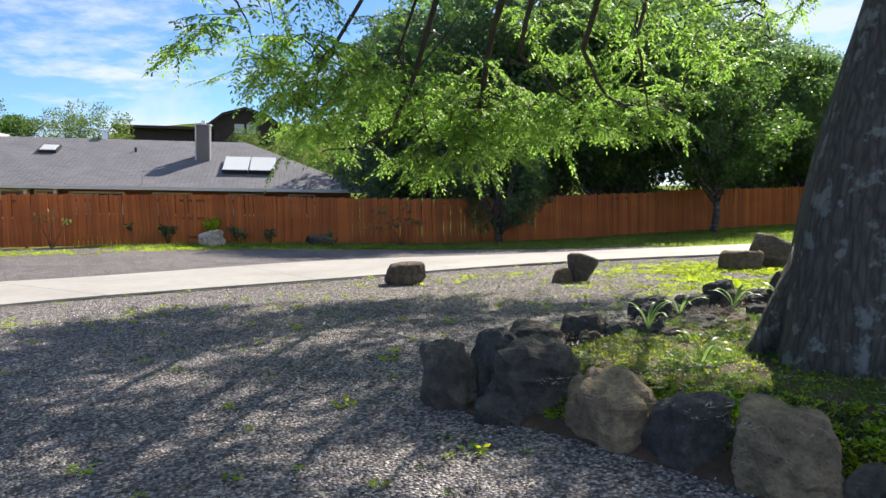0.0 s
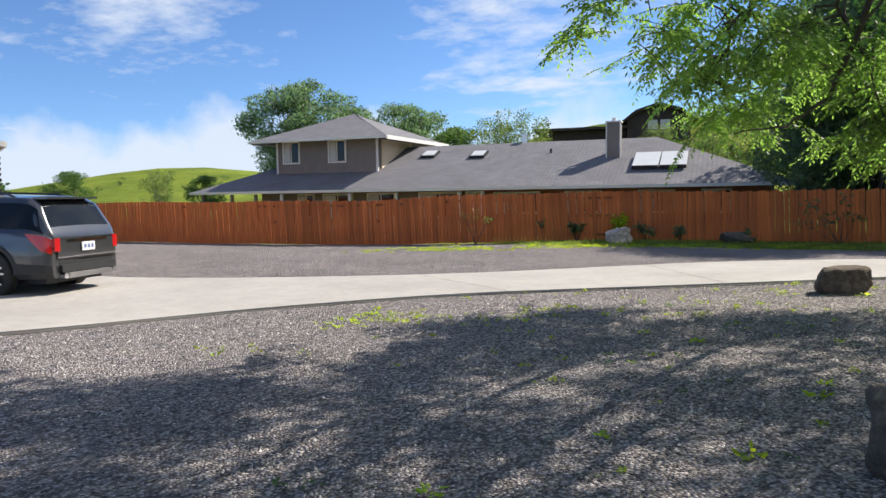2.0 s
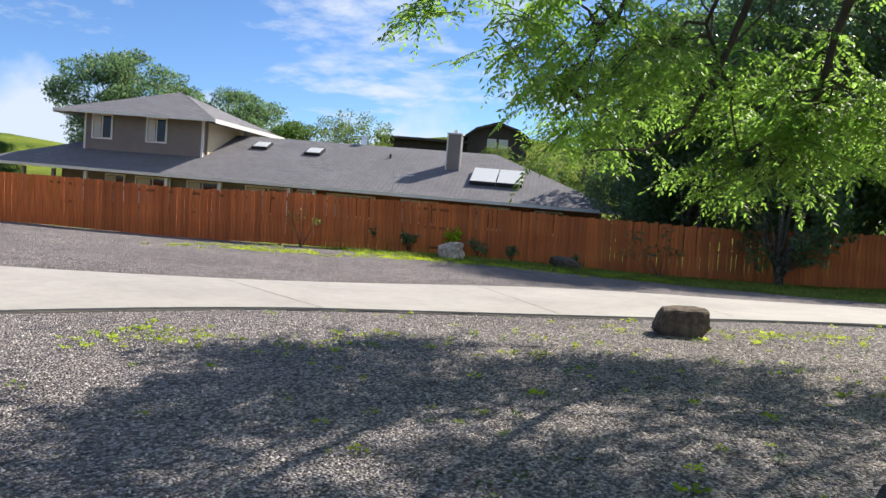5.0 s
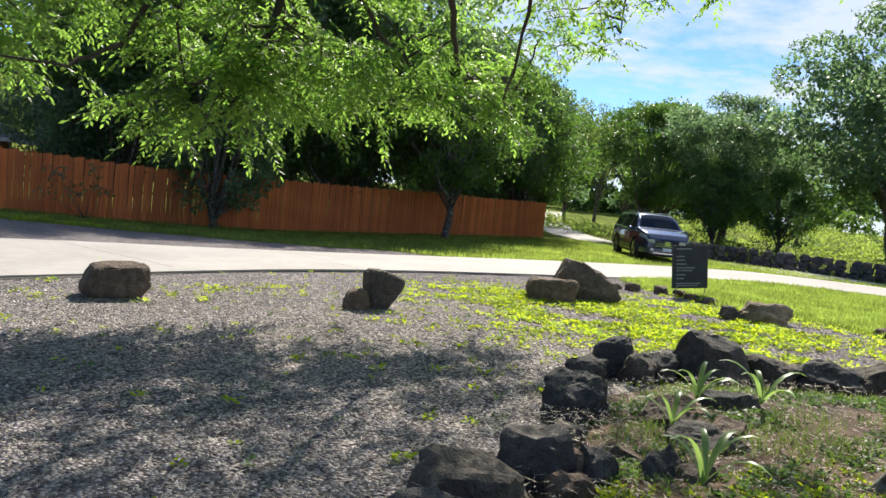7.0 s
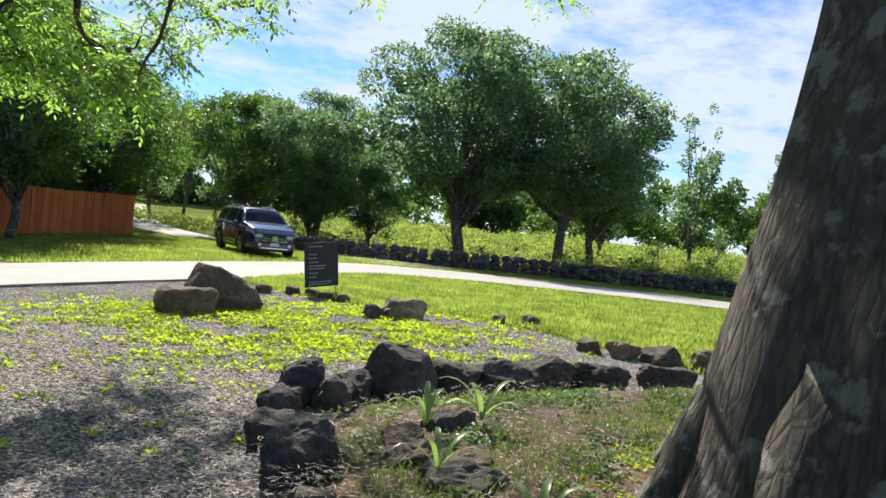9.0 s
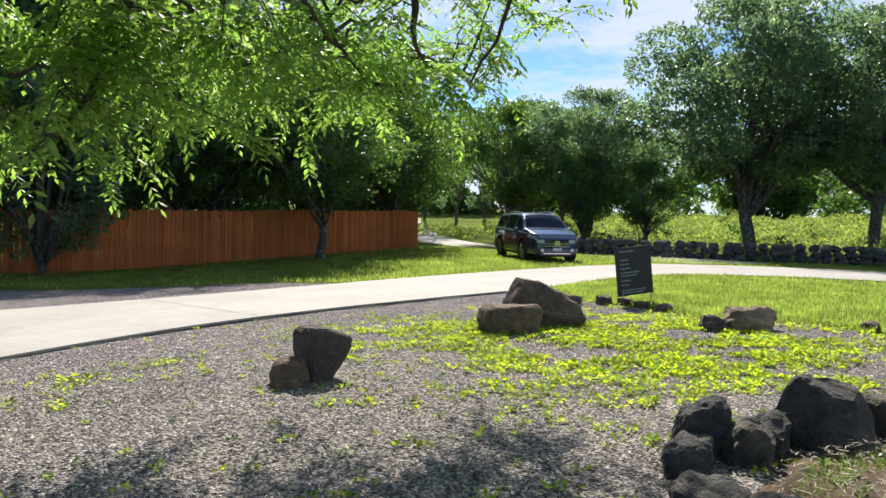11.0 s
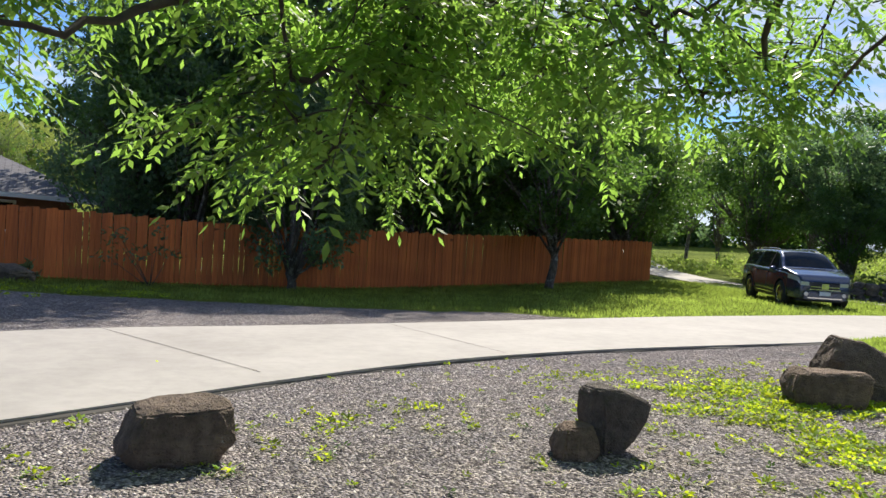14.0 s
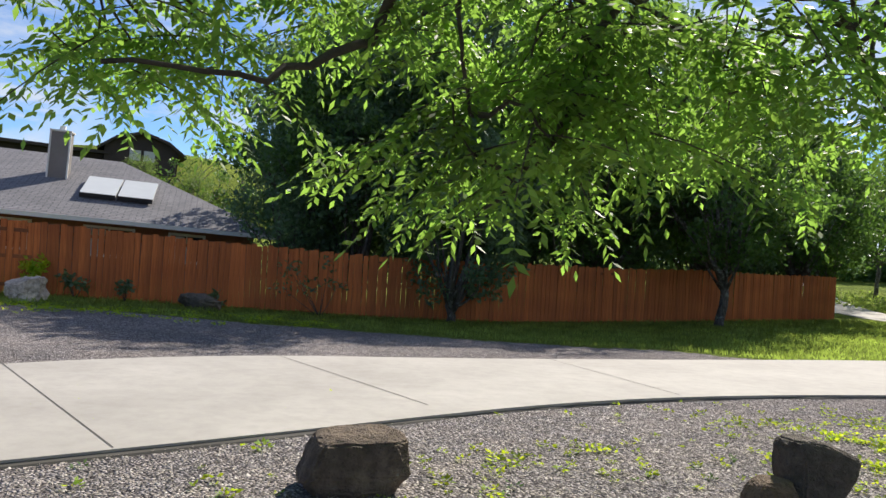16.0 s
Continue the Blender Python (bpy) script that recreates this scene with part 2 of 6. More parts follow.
def bark_material():
    m, n, l, b = material("bark", 0.95)
    tc, mp = n.new("ShaderNodeTexCoord"), n.new("ShaderNodeMapping")
    mp.inputs["Scale"].default_value = (15, 15, 2.0)
    l.new(tc.outputs["Object"], mp.inputs[0])
    t, v = n.new("ShaderNodeTexNoise"), n.new("ShaderNodeTexVoronoi")
    t.inputs["Scale"].default_value, t.inputs["Detail"].default_value, t.inputs["Roughness"].default_value = 1.6, 8, 0.7
    v.inputs["Scale"].default_value = 1.3
    v.feature = "DISTANCE_TO_EDGE"
    l.new(mp.outputs[0], t.inputs["Vector"])
    l.new(mp.outputs[0], v.inputs["Vector"])
    crack = ramp(n, l, v.outputs["Distance"], [(0.0, 0.25), (0.25, 1.0)])
    col = ramp(n, l, t.outputs[0], [(0.3, (0.085, 0.07, 0.055)), (0.6, (0.20, 0.175, 0.15)), (0.8, (0.30, 0.27, 0.24))])
    col = mixed(n, l, "MULTIPLY", 0.6, col, crack)
    patch = noise_tex(n, l, 5.5, 5, 0.6)
    col = mixed(n, l, "MIX", ramp(n, l, patch, [(0.56, 0.0), (0.62, 0.6)]), col, (0.42, 0.44, 0.40))
    l.new(col, b.inputs["Base Color"])
    bump(n, l, b, mixed(n, l, "MULTIPLY", 0.7, t.outputs[0], crack), 1.0, 0.10)
    return m


BARK = bark_material()
TWIG = varied("twig_bark", (0.05, 0.035, 0.025), (0.10, 0.075, 0.055), 6, 60)
LEAF = leafy("canopy_leaf", (0.032, 0.070, 0.030), (0.095, 0.150, 0.065), (0.32, 0.54, 0.08), 0.55, 0.48)
LEAF_DARK = leafy("dark_leaf", (0.055, 0.092, 0.062), (0.10, 0.150, 0.085), (0.24, 0.39, 0.15), 0.44)
LEAF_MID = leafy("mid_leaf", (0.040, 0.085, 0.030), (0.085, 0.140, 0.045), (0.16, 0.30, 0.045), 0.42)
LEAF_PALE = leafy("pale_leaf", (0.08, 0.12, 0.04), (0.15, 0.19, 0.07), (0.22, 0.32, 0.06), 0.45)
GRASS = leafy("grass_blade", (0.085, 0.135, 0.035), (0.17, 0.22, 0.055), (0.40, 0.53, 0.09), 0.5, 0.6)
WEED = leafy("weed_leaf", (0.12, 0.25, 0.02), (0.20, 0.34, 0.03), (0.66, 0.86, 0.03), 0.5, 0.6)
SUCCULENT = leafy("strap_leaf", (0.18, 0.30, 0.11), (0.30, 0.42, 0.17), (0.45, 0.66, 0.16), 0.4, 0.35)
SHINGLE, SHINGLE_G = shingle_material("roof_shingle", (0.17, 0.165, 0.18), (0.22, 0.21, 0.225)), shingle_material("green_shingle", (0.10, 0.11, 0.085), (0.19, 0.20, 0.16))
TAUPE = varied("taupe_siding", (0.20, 0.175, 0.16), (0.235, 0.21, 0.19), 1.5, 30)
REDWALL = varied("red_brown_wall", (0.20, 0.085, 0.055), (0.26, 0.12, 0.08), 2, 30)
TRIM = paint("white_trim", (0.72, 0.70, 0.66))
CREAM = paint("cream_siding", (0.68, 0.57, 0.40), 0.8)
CREAM_TRIM = paint("tan_trim", (0.56, 0.43, 0.26), 0.8)
DOORPAINT = paint("garage_door_paint", (0.76, 0.72, 0.64), 0.6)
GLASS = glass_material("window_glass")
CURTAIN = paint("curtain", (0.55, 0.55, 0.52), 0.9)
PANEL = paint("solar_panel", (0.62, 0.63, 0.62), 0.35)
DARKWOOD = varied("dark_house_wood", (0.035, 0.025, 0.02), (0.06, 0.04, 0.03), 1, 20)
BLACK = paint("black_plastic", (0.018, 0.018, 0.02), 0.55)
SIGN = varied("black_sign_board", (0.02, 0.02, 0.02), (0.035, 0.035, 0.035), 4, 60, 0.6)
SIGN_INK = paint("sign_ink", (0.30, 0.31, 0.30), 0.7)
METAL = paint("bright_metal", (0.62, 0.62, 0.62), 0.25, 1.0)
CHROME = paint("chrome", (0.8, 0.8, 0.8), 0.08, 1.0)
RUBBER = varied("tyre_rubber", (0.018, 0.018, 0.018), (0.03, 0.03, 0.03), 20, 90, 0.85, relief=0.2)
GREYPAINT = paint("grey_car_paint", (0.075, 0.077, 0.083), 0.28, 0.6, 1.0)
BLUEPAINT = paint("navy_car_paint", (0.03, 0.05, 0.11), 0.22, 0.5, 1.0)
REDLAMP = paint("red_lamp", (0.45, 0.01, 0.012), 0.15, 0.0, 1.0)
LAMPGLASS = paint("lamp_glass", (0.55, 0.57, 0.6), 0.08, 0.4, 1.0)
PLATE = paint("number_plate", (0.75, 0.75, 0.75), 0.5)
PLATE_INK = paint("plate_ink", (0.12, 0.16, 0.3), 0.6)


# ---- mesh helpers ----
def part(name, bm, mat, parent=None, label="", smooth=False):
    me = bpy.data.meshes.new(name)
    bm.to_mesh(me)
    bm.free()
    me.materials.append(mat)
    if smooth:
        me.shade_smooth()
    ob = new(name, me)
    ob.parent = parent
    return tagged(ob, label)


def raw(name, verts, faces, mat, parent=None, label="", smooth=False):
    me = bpy.data.meshes.new(name)
    me.from_pydata([tuple(v) for v in verts] if not isinstance(verts, np.ndarray) else verts.tolist(), [], faces if not isinstance(faces, np.ndarray) else faces.tolist())
    me.materials.append(mat)
    if smooth:
        me.shade_smooth()
    ob = new(name, me)
    ob.parent = parent
    return tagged(ob, label)


def box(bm, x0, y0, z0, x1, y1, z1, m=None):
    vs = [bm.verts.new((m or Matrix()) @ Vector((x, y, z))) for z in (z0, z1) for y in (y0, y1) for x in (x0, x1)]
    for f in ((0, 2, 3, 1), (4, 5, 7, 6), (0, 1, 5, 4), (2, 6, 7, 3), (0, 4, 6, 2), (1, 3, 7, 5)):
        bm.faces.new([vs[i] for i in f])


def boxes(*rows):
    bm = bmesh.new()
    for r in rows:
        box(bm, *r)
    return bm


def rounded(bm, r):
    bmesh.ops.bevel(bm, geom=bm.edges[:], offset=r, segments=2, affect="EDGES")
    return bm


def thing(name, m, label, category, group=""):
    ob = new(name)
    ob.matrix_world = m
    return tagged(ob, label, category, group)


def quads_at(p, d, s, length, width):
    """Leaf blades: rhombs from p along d, with s across; all (n, 3)."""
    mid = p + d * (length * 0.45)[:, None]
    v = np.stack([p, mid + s * (width / 2)[:, None], p + d * length[:, None], mid - s * (width / 2)[:, None]], 1).reshape(-1, 3)
    return v, np.arange(len(v)).reshape(-1, 4)


def unit(v):
    return v / np.maximum(np.linalg.norm(v, axis=-1, keepdims=True), 1e-9)


def tube(bm, pts, radii, sides=8, wob=0.0, seed=0):
    """A bent, tapered limb through pts."""
    rings, side = [], Vector((1, 0, 0))
    for i, (p, r) in enumerate(zip(pts, radii)):
        p = Vector(p)
        a = Vector(pts[min(i + 1, len(pts) - 1)]) - Vector(pts[max(i - 1, 0)])
        a.normalize()
        side = (side - a * side.dot(a)).normalized() if abs(side.dot(a)) < 0.95 else a.orthogonal().normalized()
        other = a.cross(side)
        ring = []
        for k in range(sides):
            t = 2 * math.pi * k / sides
            rr = r * (1 + wob * noise.noise(Vector((math.cos(t) * 1.5, math.sin(t) * 1.5, i * 0.25 + seed))) + wob * 0.5 * math.sin(5 * t + seed + i * 0.2))
            ring.append(bm.verts.new(p + side * math.cos(t) * rr + other * math.sin(t) * rr))
        rings.append(ring)
    for a, b in zip(rings, rings[1:]):
        for k in range(sides):
            bm.faces.new((a[k], a[(k + 1) % sides], b[(k + 1) % sides], b[k]))
    bm.faces.new(rings[-1])
    bm.faces.new(rings[0][::-1])


def bent(a, b, n, wobble, rng, sag=0.0):
    a, b = np.array(a, float), np.array(b, float)
    t = np.linspace(0, 1, n)[:, None]
    off = np.cumsum(rng.normal(0, wobble, (n, 3)), 0)
    off -= off[0] + (off[-1] - off[0]) * t
    p = a + (b - a) * t + off
    p[:, 2] += sag * 4 * (t * (1 - t))[:, 0]
    return p


# ---- ground ----
KNOTS = [(0, 0, -.08), (0, 6, -.08), (-4, 4, -.08), (3, 12, -.06), (0, 13, -.1), (8, 14, -.06), (7.6, 9.6, .02), (14, 0, 0), (-12.8, 7.4, .22),
         (-17.5, 5, .5), (-10, -6, .15), (0, -20, 0), (30, 0, -.3), (17, 25.5, -.36), (-30.5, 21.2, .44), (-22, 23.2, .06), (-15, 24.2, -.12),
         (-9, 26.5, -.25), (-1, 29, -.64), (5, 30.2, -.66), (11.8, 32, -.52), (19.5, 35.8, -.52), (-40, 0, 1.0), (-60, 60, .4), (60, 60, -1), (60, -60, 0), (-60, -60, 1)]
KX = np.array([k[:2] for k in KNOTS], float)
PHI = lambda d: np.sqrt(d * d + 9.0)
KW = np.linalg.lstsq(np.block([[PHI(np.linalg.norm(KX[:, None] - KX[None], axis=2)), np.ones((len(KX), 1))], [np.ones((1, len(KX))), np.zeros((1, 1))]]),
                     np.array([k[2] for k in KNOTS] + [0.0]), rcond=None)[0]


def gz(x, y):
    """Height of the ground."""
    x, y = np.asarray(x, float), np.asarray(y, float)
    cx, cy = np.clip(x, -60, 60), np.clip(y, -60, 60)
    d = np.sqrt((cx[..., None] - KX[:, 0]) ** 2 + (cy[..., None] - KX[:, 1]) ** 2)
    z = PHI(d) @ KW[:-1] + KW[-1]
    rise = 2.0 * np.clip((x * 0.95 + y * 0.15 - 36) / 45, 0, 1)
    hill = 13 * np.exp(-(((x + 150) / 55) ** 2 + ((y - 120) / 60) ** 2)) + 12.5 * np.exp(-(((x + 28) / 40) ** 2 + ((y - 106) / 26) ** 2))
    return z + rise + hill * np.clip((np.hypot(x, y) - 50) / 40, 0, 1)



def near_fence(x, y):
    line = np.interp(x, [f[0] for f in FENCE], [f[1] for f in FENCE])
    return line - y


FENCE = [(-44, 18.5, 0.8), (-30.5, 21.2, 0.44), (-22, 23.2, 0.06), (-17.3, 24.1, -0.12), (-12.8, 24.9, -0.12), (-9, 26.8, -0.26), (-5.6, 28.2, -0.42), (-1, 29.2, -0.64), (4.3, 29.7, -0.66), (11.9, 32.0, -0.53), (19.5, 35.8, -0.53)]
NEAR_EDGE = [(-16, -6), (-13, -0.5), (-11.0, 3.4), (-9.95, 4.8), (-9.0, 6.25), (-8.2, 8.0), (-7.0, 9.7), (-5.75, 11.05), (-3.5, 12.4), (-1.3, 13.65), (0.9, 15.0), (2.5, 15.75), (4.5, 16.3), (6.8, 16.65), (9.5, 17.0), (13.2, 18.2), (16.3, 18.6), (18.6, 17.0), (21, 13), (24, 6), (27, -4)]
FAR_EDGE = [(-24, -4), (-21.5, 2), (-19.5, 9.5), (-13.5, 10.1), (-11.3, 11.3), (-9.3, 12.45), (-7.0, 14.0), (-5.4, 15.6), (-4.1, 17.0), (-1.9, 18.4), (0.5, 18.9), (2.95, 19.6), (5.5, 20.25), (8.7, 21.1), (12.4, 21.7), (16, 22.2), (20, 22.4), (23.5, 19.5), (26.5, 13), (29, 5), (31, -4)]


def smooth_line(pts, n):
    """n points evenly along a smoothed polyline."""
    p = np.array(pts, float)
    s = np.r_[0, np.cumsum(np.linalg.norm(np.diff(p, axis=0), axis=1))]
    u = np.linspace(0, s[-1], n)
    q = np.stack([np.interp(u, s, p[:, i]) for i in range(2)], 1)
    for _ in range(6):
        q[1:-1] = (q[:-2] + 2 * q[1:-1] + q[2:]) / 4
    return q


def signed_side(x, y, line):
    """Positive to the left of a polyline."""
    x, y = np.asarray(x, float), np.asarray(y, float)
    best, out = np.full(x.shape, 1e9), np.zeros(x.shape)
    p = np.array(line, float)
    for a, b in zip(p, p[1:]):
        d = b - a
        t = np.clip(((x - a[0]) * d[0] + (y - a[1]) * d[1]) / (d @ d), 0, 1)
        ex, ey = x - a[0] - t * d[0], y - a[1] - t * d[1]
        dist = np.hypot(ex, ey)
        sgn = np.sign(d[0] * ey - d[1] * ex)
        hit = dist < best
        best = np.where(hit, dist, best)
        out = np.where(hit, sgn * dist, out)
    return out


LAWN = [(5.5, -8), (6.8, 0), (7.6, 6.0), (9.2, 9.6), (9.4, 11.2), (8.6, 12.6), (9.0, 14.2), (9.3, 15.6), (9.9, 17.4)]


def grass_at(x, y):
    """1 where grass grows, 0 on gravel."""
    beyond = signed_side(x, y, FAR_EDGE)
    lawn = -signed_side(x, y, LAWN)
    g = np.clip(lawn / 1.2 + 0.5, 0, 1) * (signed_side(x, y, NEAR_EDGE) < 0)
    nf = near_fence(x, y)
    strip = np.clip((np.interp(x, [-14.5, -11, -6, 0, 6, 10], [-0.5, 2.6, 4.4, 6.2, 8.5, 14]) - nf) / 1.5, 0, 1) * (x > -16)
    g = np.maximum(g, strip * (beyond > 0))
    g = np.maximum(g, (nf < -0.2) * 1.0)
    g = np.maximum(g, (beyond > 0) * (x > 20))
    weeds = 0.30 * np.exp(-(((x - 5.6) / 2.8) ** 2 + ((y - 11.8) / 2.4) ** 2))
    band = 0.24 * np.exp(-((signed_side(x, y, NEAR_EDGE) + 1.6) / 1.0) ** 2) * (x > -6.5)
    return np.clip(g + weeds + band, 0, 1)


def axis(lo, hi, step, reach):
    mid = np.arange(lo, hi, step)
    out, d = [], step
    p = mid[-1]
    while p < reach:
        d *= 1.18
        p += d
        out.append(p)
    low, d, p = [], step, lo
    while p > -reach:
        d *= 1.18
        p -= d
        low.append(p)
    return np.r_[low[::-1], mid, out]


def build_ground():
    xs, ys = axis(-22, 24, 0.3, 2200), axis(-4, 36, 0.3, 2200)
    X, Y = np.meshgrid(xs, ys)
    Z = gz(X, Y)
    near = (np.hypot(X, Y - 6) < 40)
    wav = np.array([[noise.noise(Vector((x * 0.8, y * 0.8, 0))) if abs(x) < 26 and -6 < y < 38 else 0 for x in xs] for y in ys])
    Z = Z + 0.012 * wav * near
    w = len(xs)
    V = np.stack([X, Y, Z], -1).reshape(-1, 3)
    i = np.arange(len(ys) - 1)[:, None] * w + np.arange(w - 1)[None]
    Fq = np.stack([i, i + 1, i + w + 1, i + w], -1).reshape(-1, 4)
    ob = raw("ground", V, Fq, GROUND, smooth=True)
    at = ob.data.attributes.new("grass", "FLOAT", "POINT")
    at.data.foreach_set("value", grass_at(X, Y).reshape(-1).astype(np.float32))
    tagged(ob, "grey crushed lava gravel yard with scattered weeds and grass", "ground", kind="structure")


def slab(name, near, far, n, lift, label, joints=()):
    a, b = smooth_line(near, n), smooth_line(far, n)
    m = 9
    t = np.linspace(0, 1, m)[:, None]
    rows = [a[i] + (b[i] - a[i]) * t for i in range(n)]
    P = np.array(rows)
    Z = gz(P[..., 0], P[..., 1]) + lift
    top = np.concatenate([P, Z[..., None]], -1).reshape(-1, 3)
    low = top.copy()
    low[:, 2] -= 0.14
    F = []
    for i in range(n - 1):
        for j in range(m - 1):
            k = i * m + j
            F.append((k, k + m, k + m + 1, k + 1))
    o = len(top)
    for i in range(n - 1):
        F.append((i * m, o + i * m, o + (i + 1) * m, (i + 1) * m))
        F.append((i * m + m - 1, (i + 1) * m + m - 1, o + (i + 1) * m + m - 1, o + i * m + m - 1))
    return tagged(raw(name, np.r_[top, low], F, CONCRETE), label, "driveway", kind="structure")


build_ground()
slab("driveway", NEAR_EDGE, FAR_EDGE, 160, 0.045, "pale beige concrete driveway with worn edges")
slab("side_road", [(21.5, 22.0), (22.6, 27), (21.2, 33), (24, 42), (32, 58), (45, 80)], [(25.5, 21.0), (26, 27), (24.2, 33), (27.0, 41), (35, 57), (49, 79)], 60, 0.03, "pale concrete lane leading away past the end of the fence")
BLACKJOINT = paint("joint_filler", (0.09, 0.08, 0.07), 0.9)


def joint(p, q, w=0.006):
    p, q = np.array(p, float), np.array(q, float)
    n = 24
    t = np.linspace(0, 1, n)[:, None]
    c = p + (q - p) * t
    side = np.array([-(q - p)[1], (q - p)[0]]) / np.linalg.norm(q - p) * w
    V = [(*(c[i] + s * side), float(gz(*c[i])) + 0.049) for i in range(n) for s in (-1, 1)]
    raw("driveway_joint", V, [(2 * i, 2 * i + 2, 2 * i + 3, 2 * i + 1) for i in range(n - 1)], BLACKJOINT, bpy.data.objects["driveway"])


def edge_strip():
    """Dark earth lip along the near edge of the drive."""
    a = smooth_line(NEAR_EDGE, 260)
    bm = bmesh.new()
    ring = []
    for i, p in enumerate(a):
        d = a[min(i + 1, 259)] - a[max(i - 1, 0)]
        d = np.array([d[1], -d[0]]) / np.linalg.norm(d)
        w = 0.035 + 0.03 * noise.noise(Vector((p[0] * 2, p[1] * 2, 0)))
        ring.append([bm.verts.new((*(p + d * k), float(gz(*p)) + h)) for k, h in ((-0.01, 0.03), (w, 0.012), (w + 0.03, -0.02))])
    for r, s in zip(ring, ring[1:]):
        for k in range(2):
            bm.faces.new((r[k], r[k + 1], s[k + 1], s[k]))
    part("driveway_edge", bm, BLACKJOINT, bpy.data.objects["driveway"])


edge_strip()


# ---- fence ----
def plank_mesh(h, w):
    bm = bmesh.new()
    box(bm, -w / 2, -0.01, 0, w / 2, 0.01, h)
    me = bpy.data.meshes.new("plank")
    bm.to_mesh(me)
    bm.free()
    me.materials.append(CEDAR)
    return me


def build_fence():
    rng = np.random.default_rng(5)
    fence = thing("fence", Matrix(), "tall orange-stained cedar plank fence with narrow gaps along the grass", "fence")
    pts = np.array(FENCE, float)
    s = np.r_[0, np.cumsum(np.linalg.norm(np.diff(pts[:, :2], axis=0), axis=1))]
    meshes = [plank_mesh(h, 0.138) for h in (1.78, 1.80, 1.82)]
    u, count, rest = 0.0, 0, bmesh.new()
    n_all = int(s[-1] / 0.146)
    skip = n_all - 300
    rails = {0.25: [], 0.95: [], 1.6: []}
    for i in range(n_all):
        u = 0.05 + i * 0.146
        x, y, z = (np.interp(u, s, pts[:, k]) for k in range(3))
        x2, y2 = (np.interp(u + 0.1, s, pts[:, k]) for k in range(2))
        ang = math.atan2(y2 - y, x2 - x)
        step = 0.02 * math.sin(u * 0.9)
        m = pose(x, y, z + 0.01 + step + rng.normal(0, 0.006), rng.normal(0, 0.5), rng.normal(0, 0.35), math.degrees(ang))
        if i < skip:
            box(rest, -0.069, -0.01, 0, 0.069, 0.01, 1.8, m)
        else:
            p = new("plank", meshes[i % 3])
            p.parent, p.matrix_world = fence, m
        if i % 16 == 0:
            box(bm_posts := bmesh.new(), -0.045, 0.06, -0.3, 0.045, 0.15, 1.74, pose(x, y, z, 0, 0, math.degrees(ang)))
            part("post", bm_posts, CEDAR_DARK, fence)
            for h in rails:
                rails[h].append((x, y, z + h, ang))
    far = part("planks", rest, CEDAR, fence)
    tagged(far, kind="stuff")
    for h, rows in rails.items():
        bm = bmesh.new()
        for (x, y, z, a), (x2, y2, z2, _) in zip(rows, rows[1:]):
            L = math.dist((x, y, z), (x2, y2, z2))
            m = Matrix.Translation((x, y, z)) @ Vector((x2 - x, y2 - y, z2 - z)).to_track_quat("X", "Z").to_matrix().to_4x4()
            box(bm, 0, 0.015, -0.045, L, 0.053, 0.045, m)
        part("rail", bm, CEDAR_DARK, fence)


# ---- buildings ----
def hip_roof(x0, x1, y0, y1, z, slope, hip0=True, hip1=True):
    """A hipped roof with a fascia under its eaves."""
    bm = bmesh.new()
    half = (y1 - y0) / 2
    rz, ym = z + half * slope, (y0 + y1) / 2
    ridge = [(x0 + (half if hip0 else 0), ym, rz), (x1 - (half if hip1 else 0), ym, rz)]
    e = [bm.verts.new((x, y, z)) for x, y in ((x0, y0), (x1, y0), (x1, y1), (x0, y1))]
    lo = [bm.verts.new((x, y, z - 0.06)) for x, y in ((x0, y0), (x1, y0), (x1, y1), (x0, y1))]
    r = [bm.verts.new(p) for p in ridge]
    for f in ((e[0], e[1], r[1], r[0]), (e[1], e[2], r[1]), (e[2], e[3], r[0], r[1]), (e[3], e[0], r[0]), (lo[3], lo[2], lo[1], lo[0])):
        bm.faces.new(f)
    for k in range(4):
        bm.faces.new((lo[k], lo[(k + 1) % 4], e[(k + 1) % 4], e[k]))
    return bm


def window(parent, x, z, w, h, y, split=True):
    fr = bmesh.new()
    t = 0.09
    for b in ((x - t, y - 0.06, z - t, x, y + 0.02, z + h + t), (x + w, y - 0.06, z - t, x + w + t, y + 0.02, z + h + t), (x, y - 0.06, z + h, x + w, y + 0.02, z + h + t), (x, y - 0.06, z - t, x + w, y + 0.02, z)):
        box(fr, *b)
    if split:
        box(fr, x + w / 2 - 0.03, y - 0.05, z, x + w / 2 + 0.03, y + 0.02, z + h)
    win = part("window", fr, TRIM, parent, "white framed window")
    part("pane", boxes((x, y - 0.022, z, x + w, y - 0.012, z + h)), GLASS, win)
    if split:
        part("curtain", boxes((x + 0.02, y - 0.034, z + 0.02, x + w * 0.42, y - 0.026, z + h - 0.02)), CURTAIN, win)


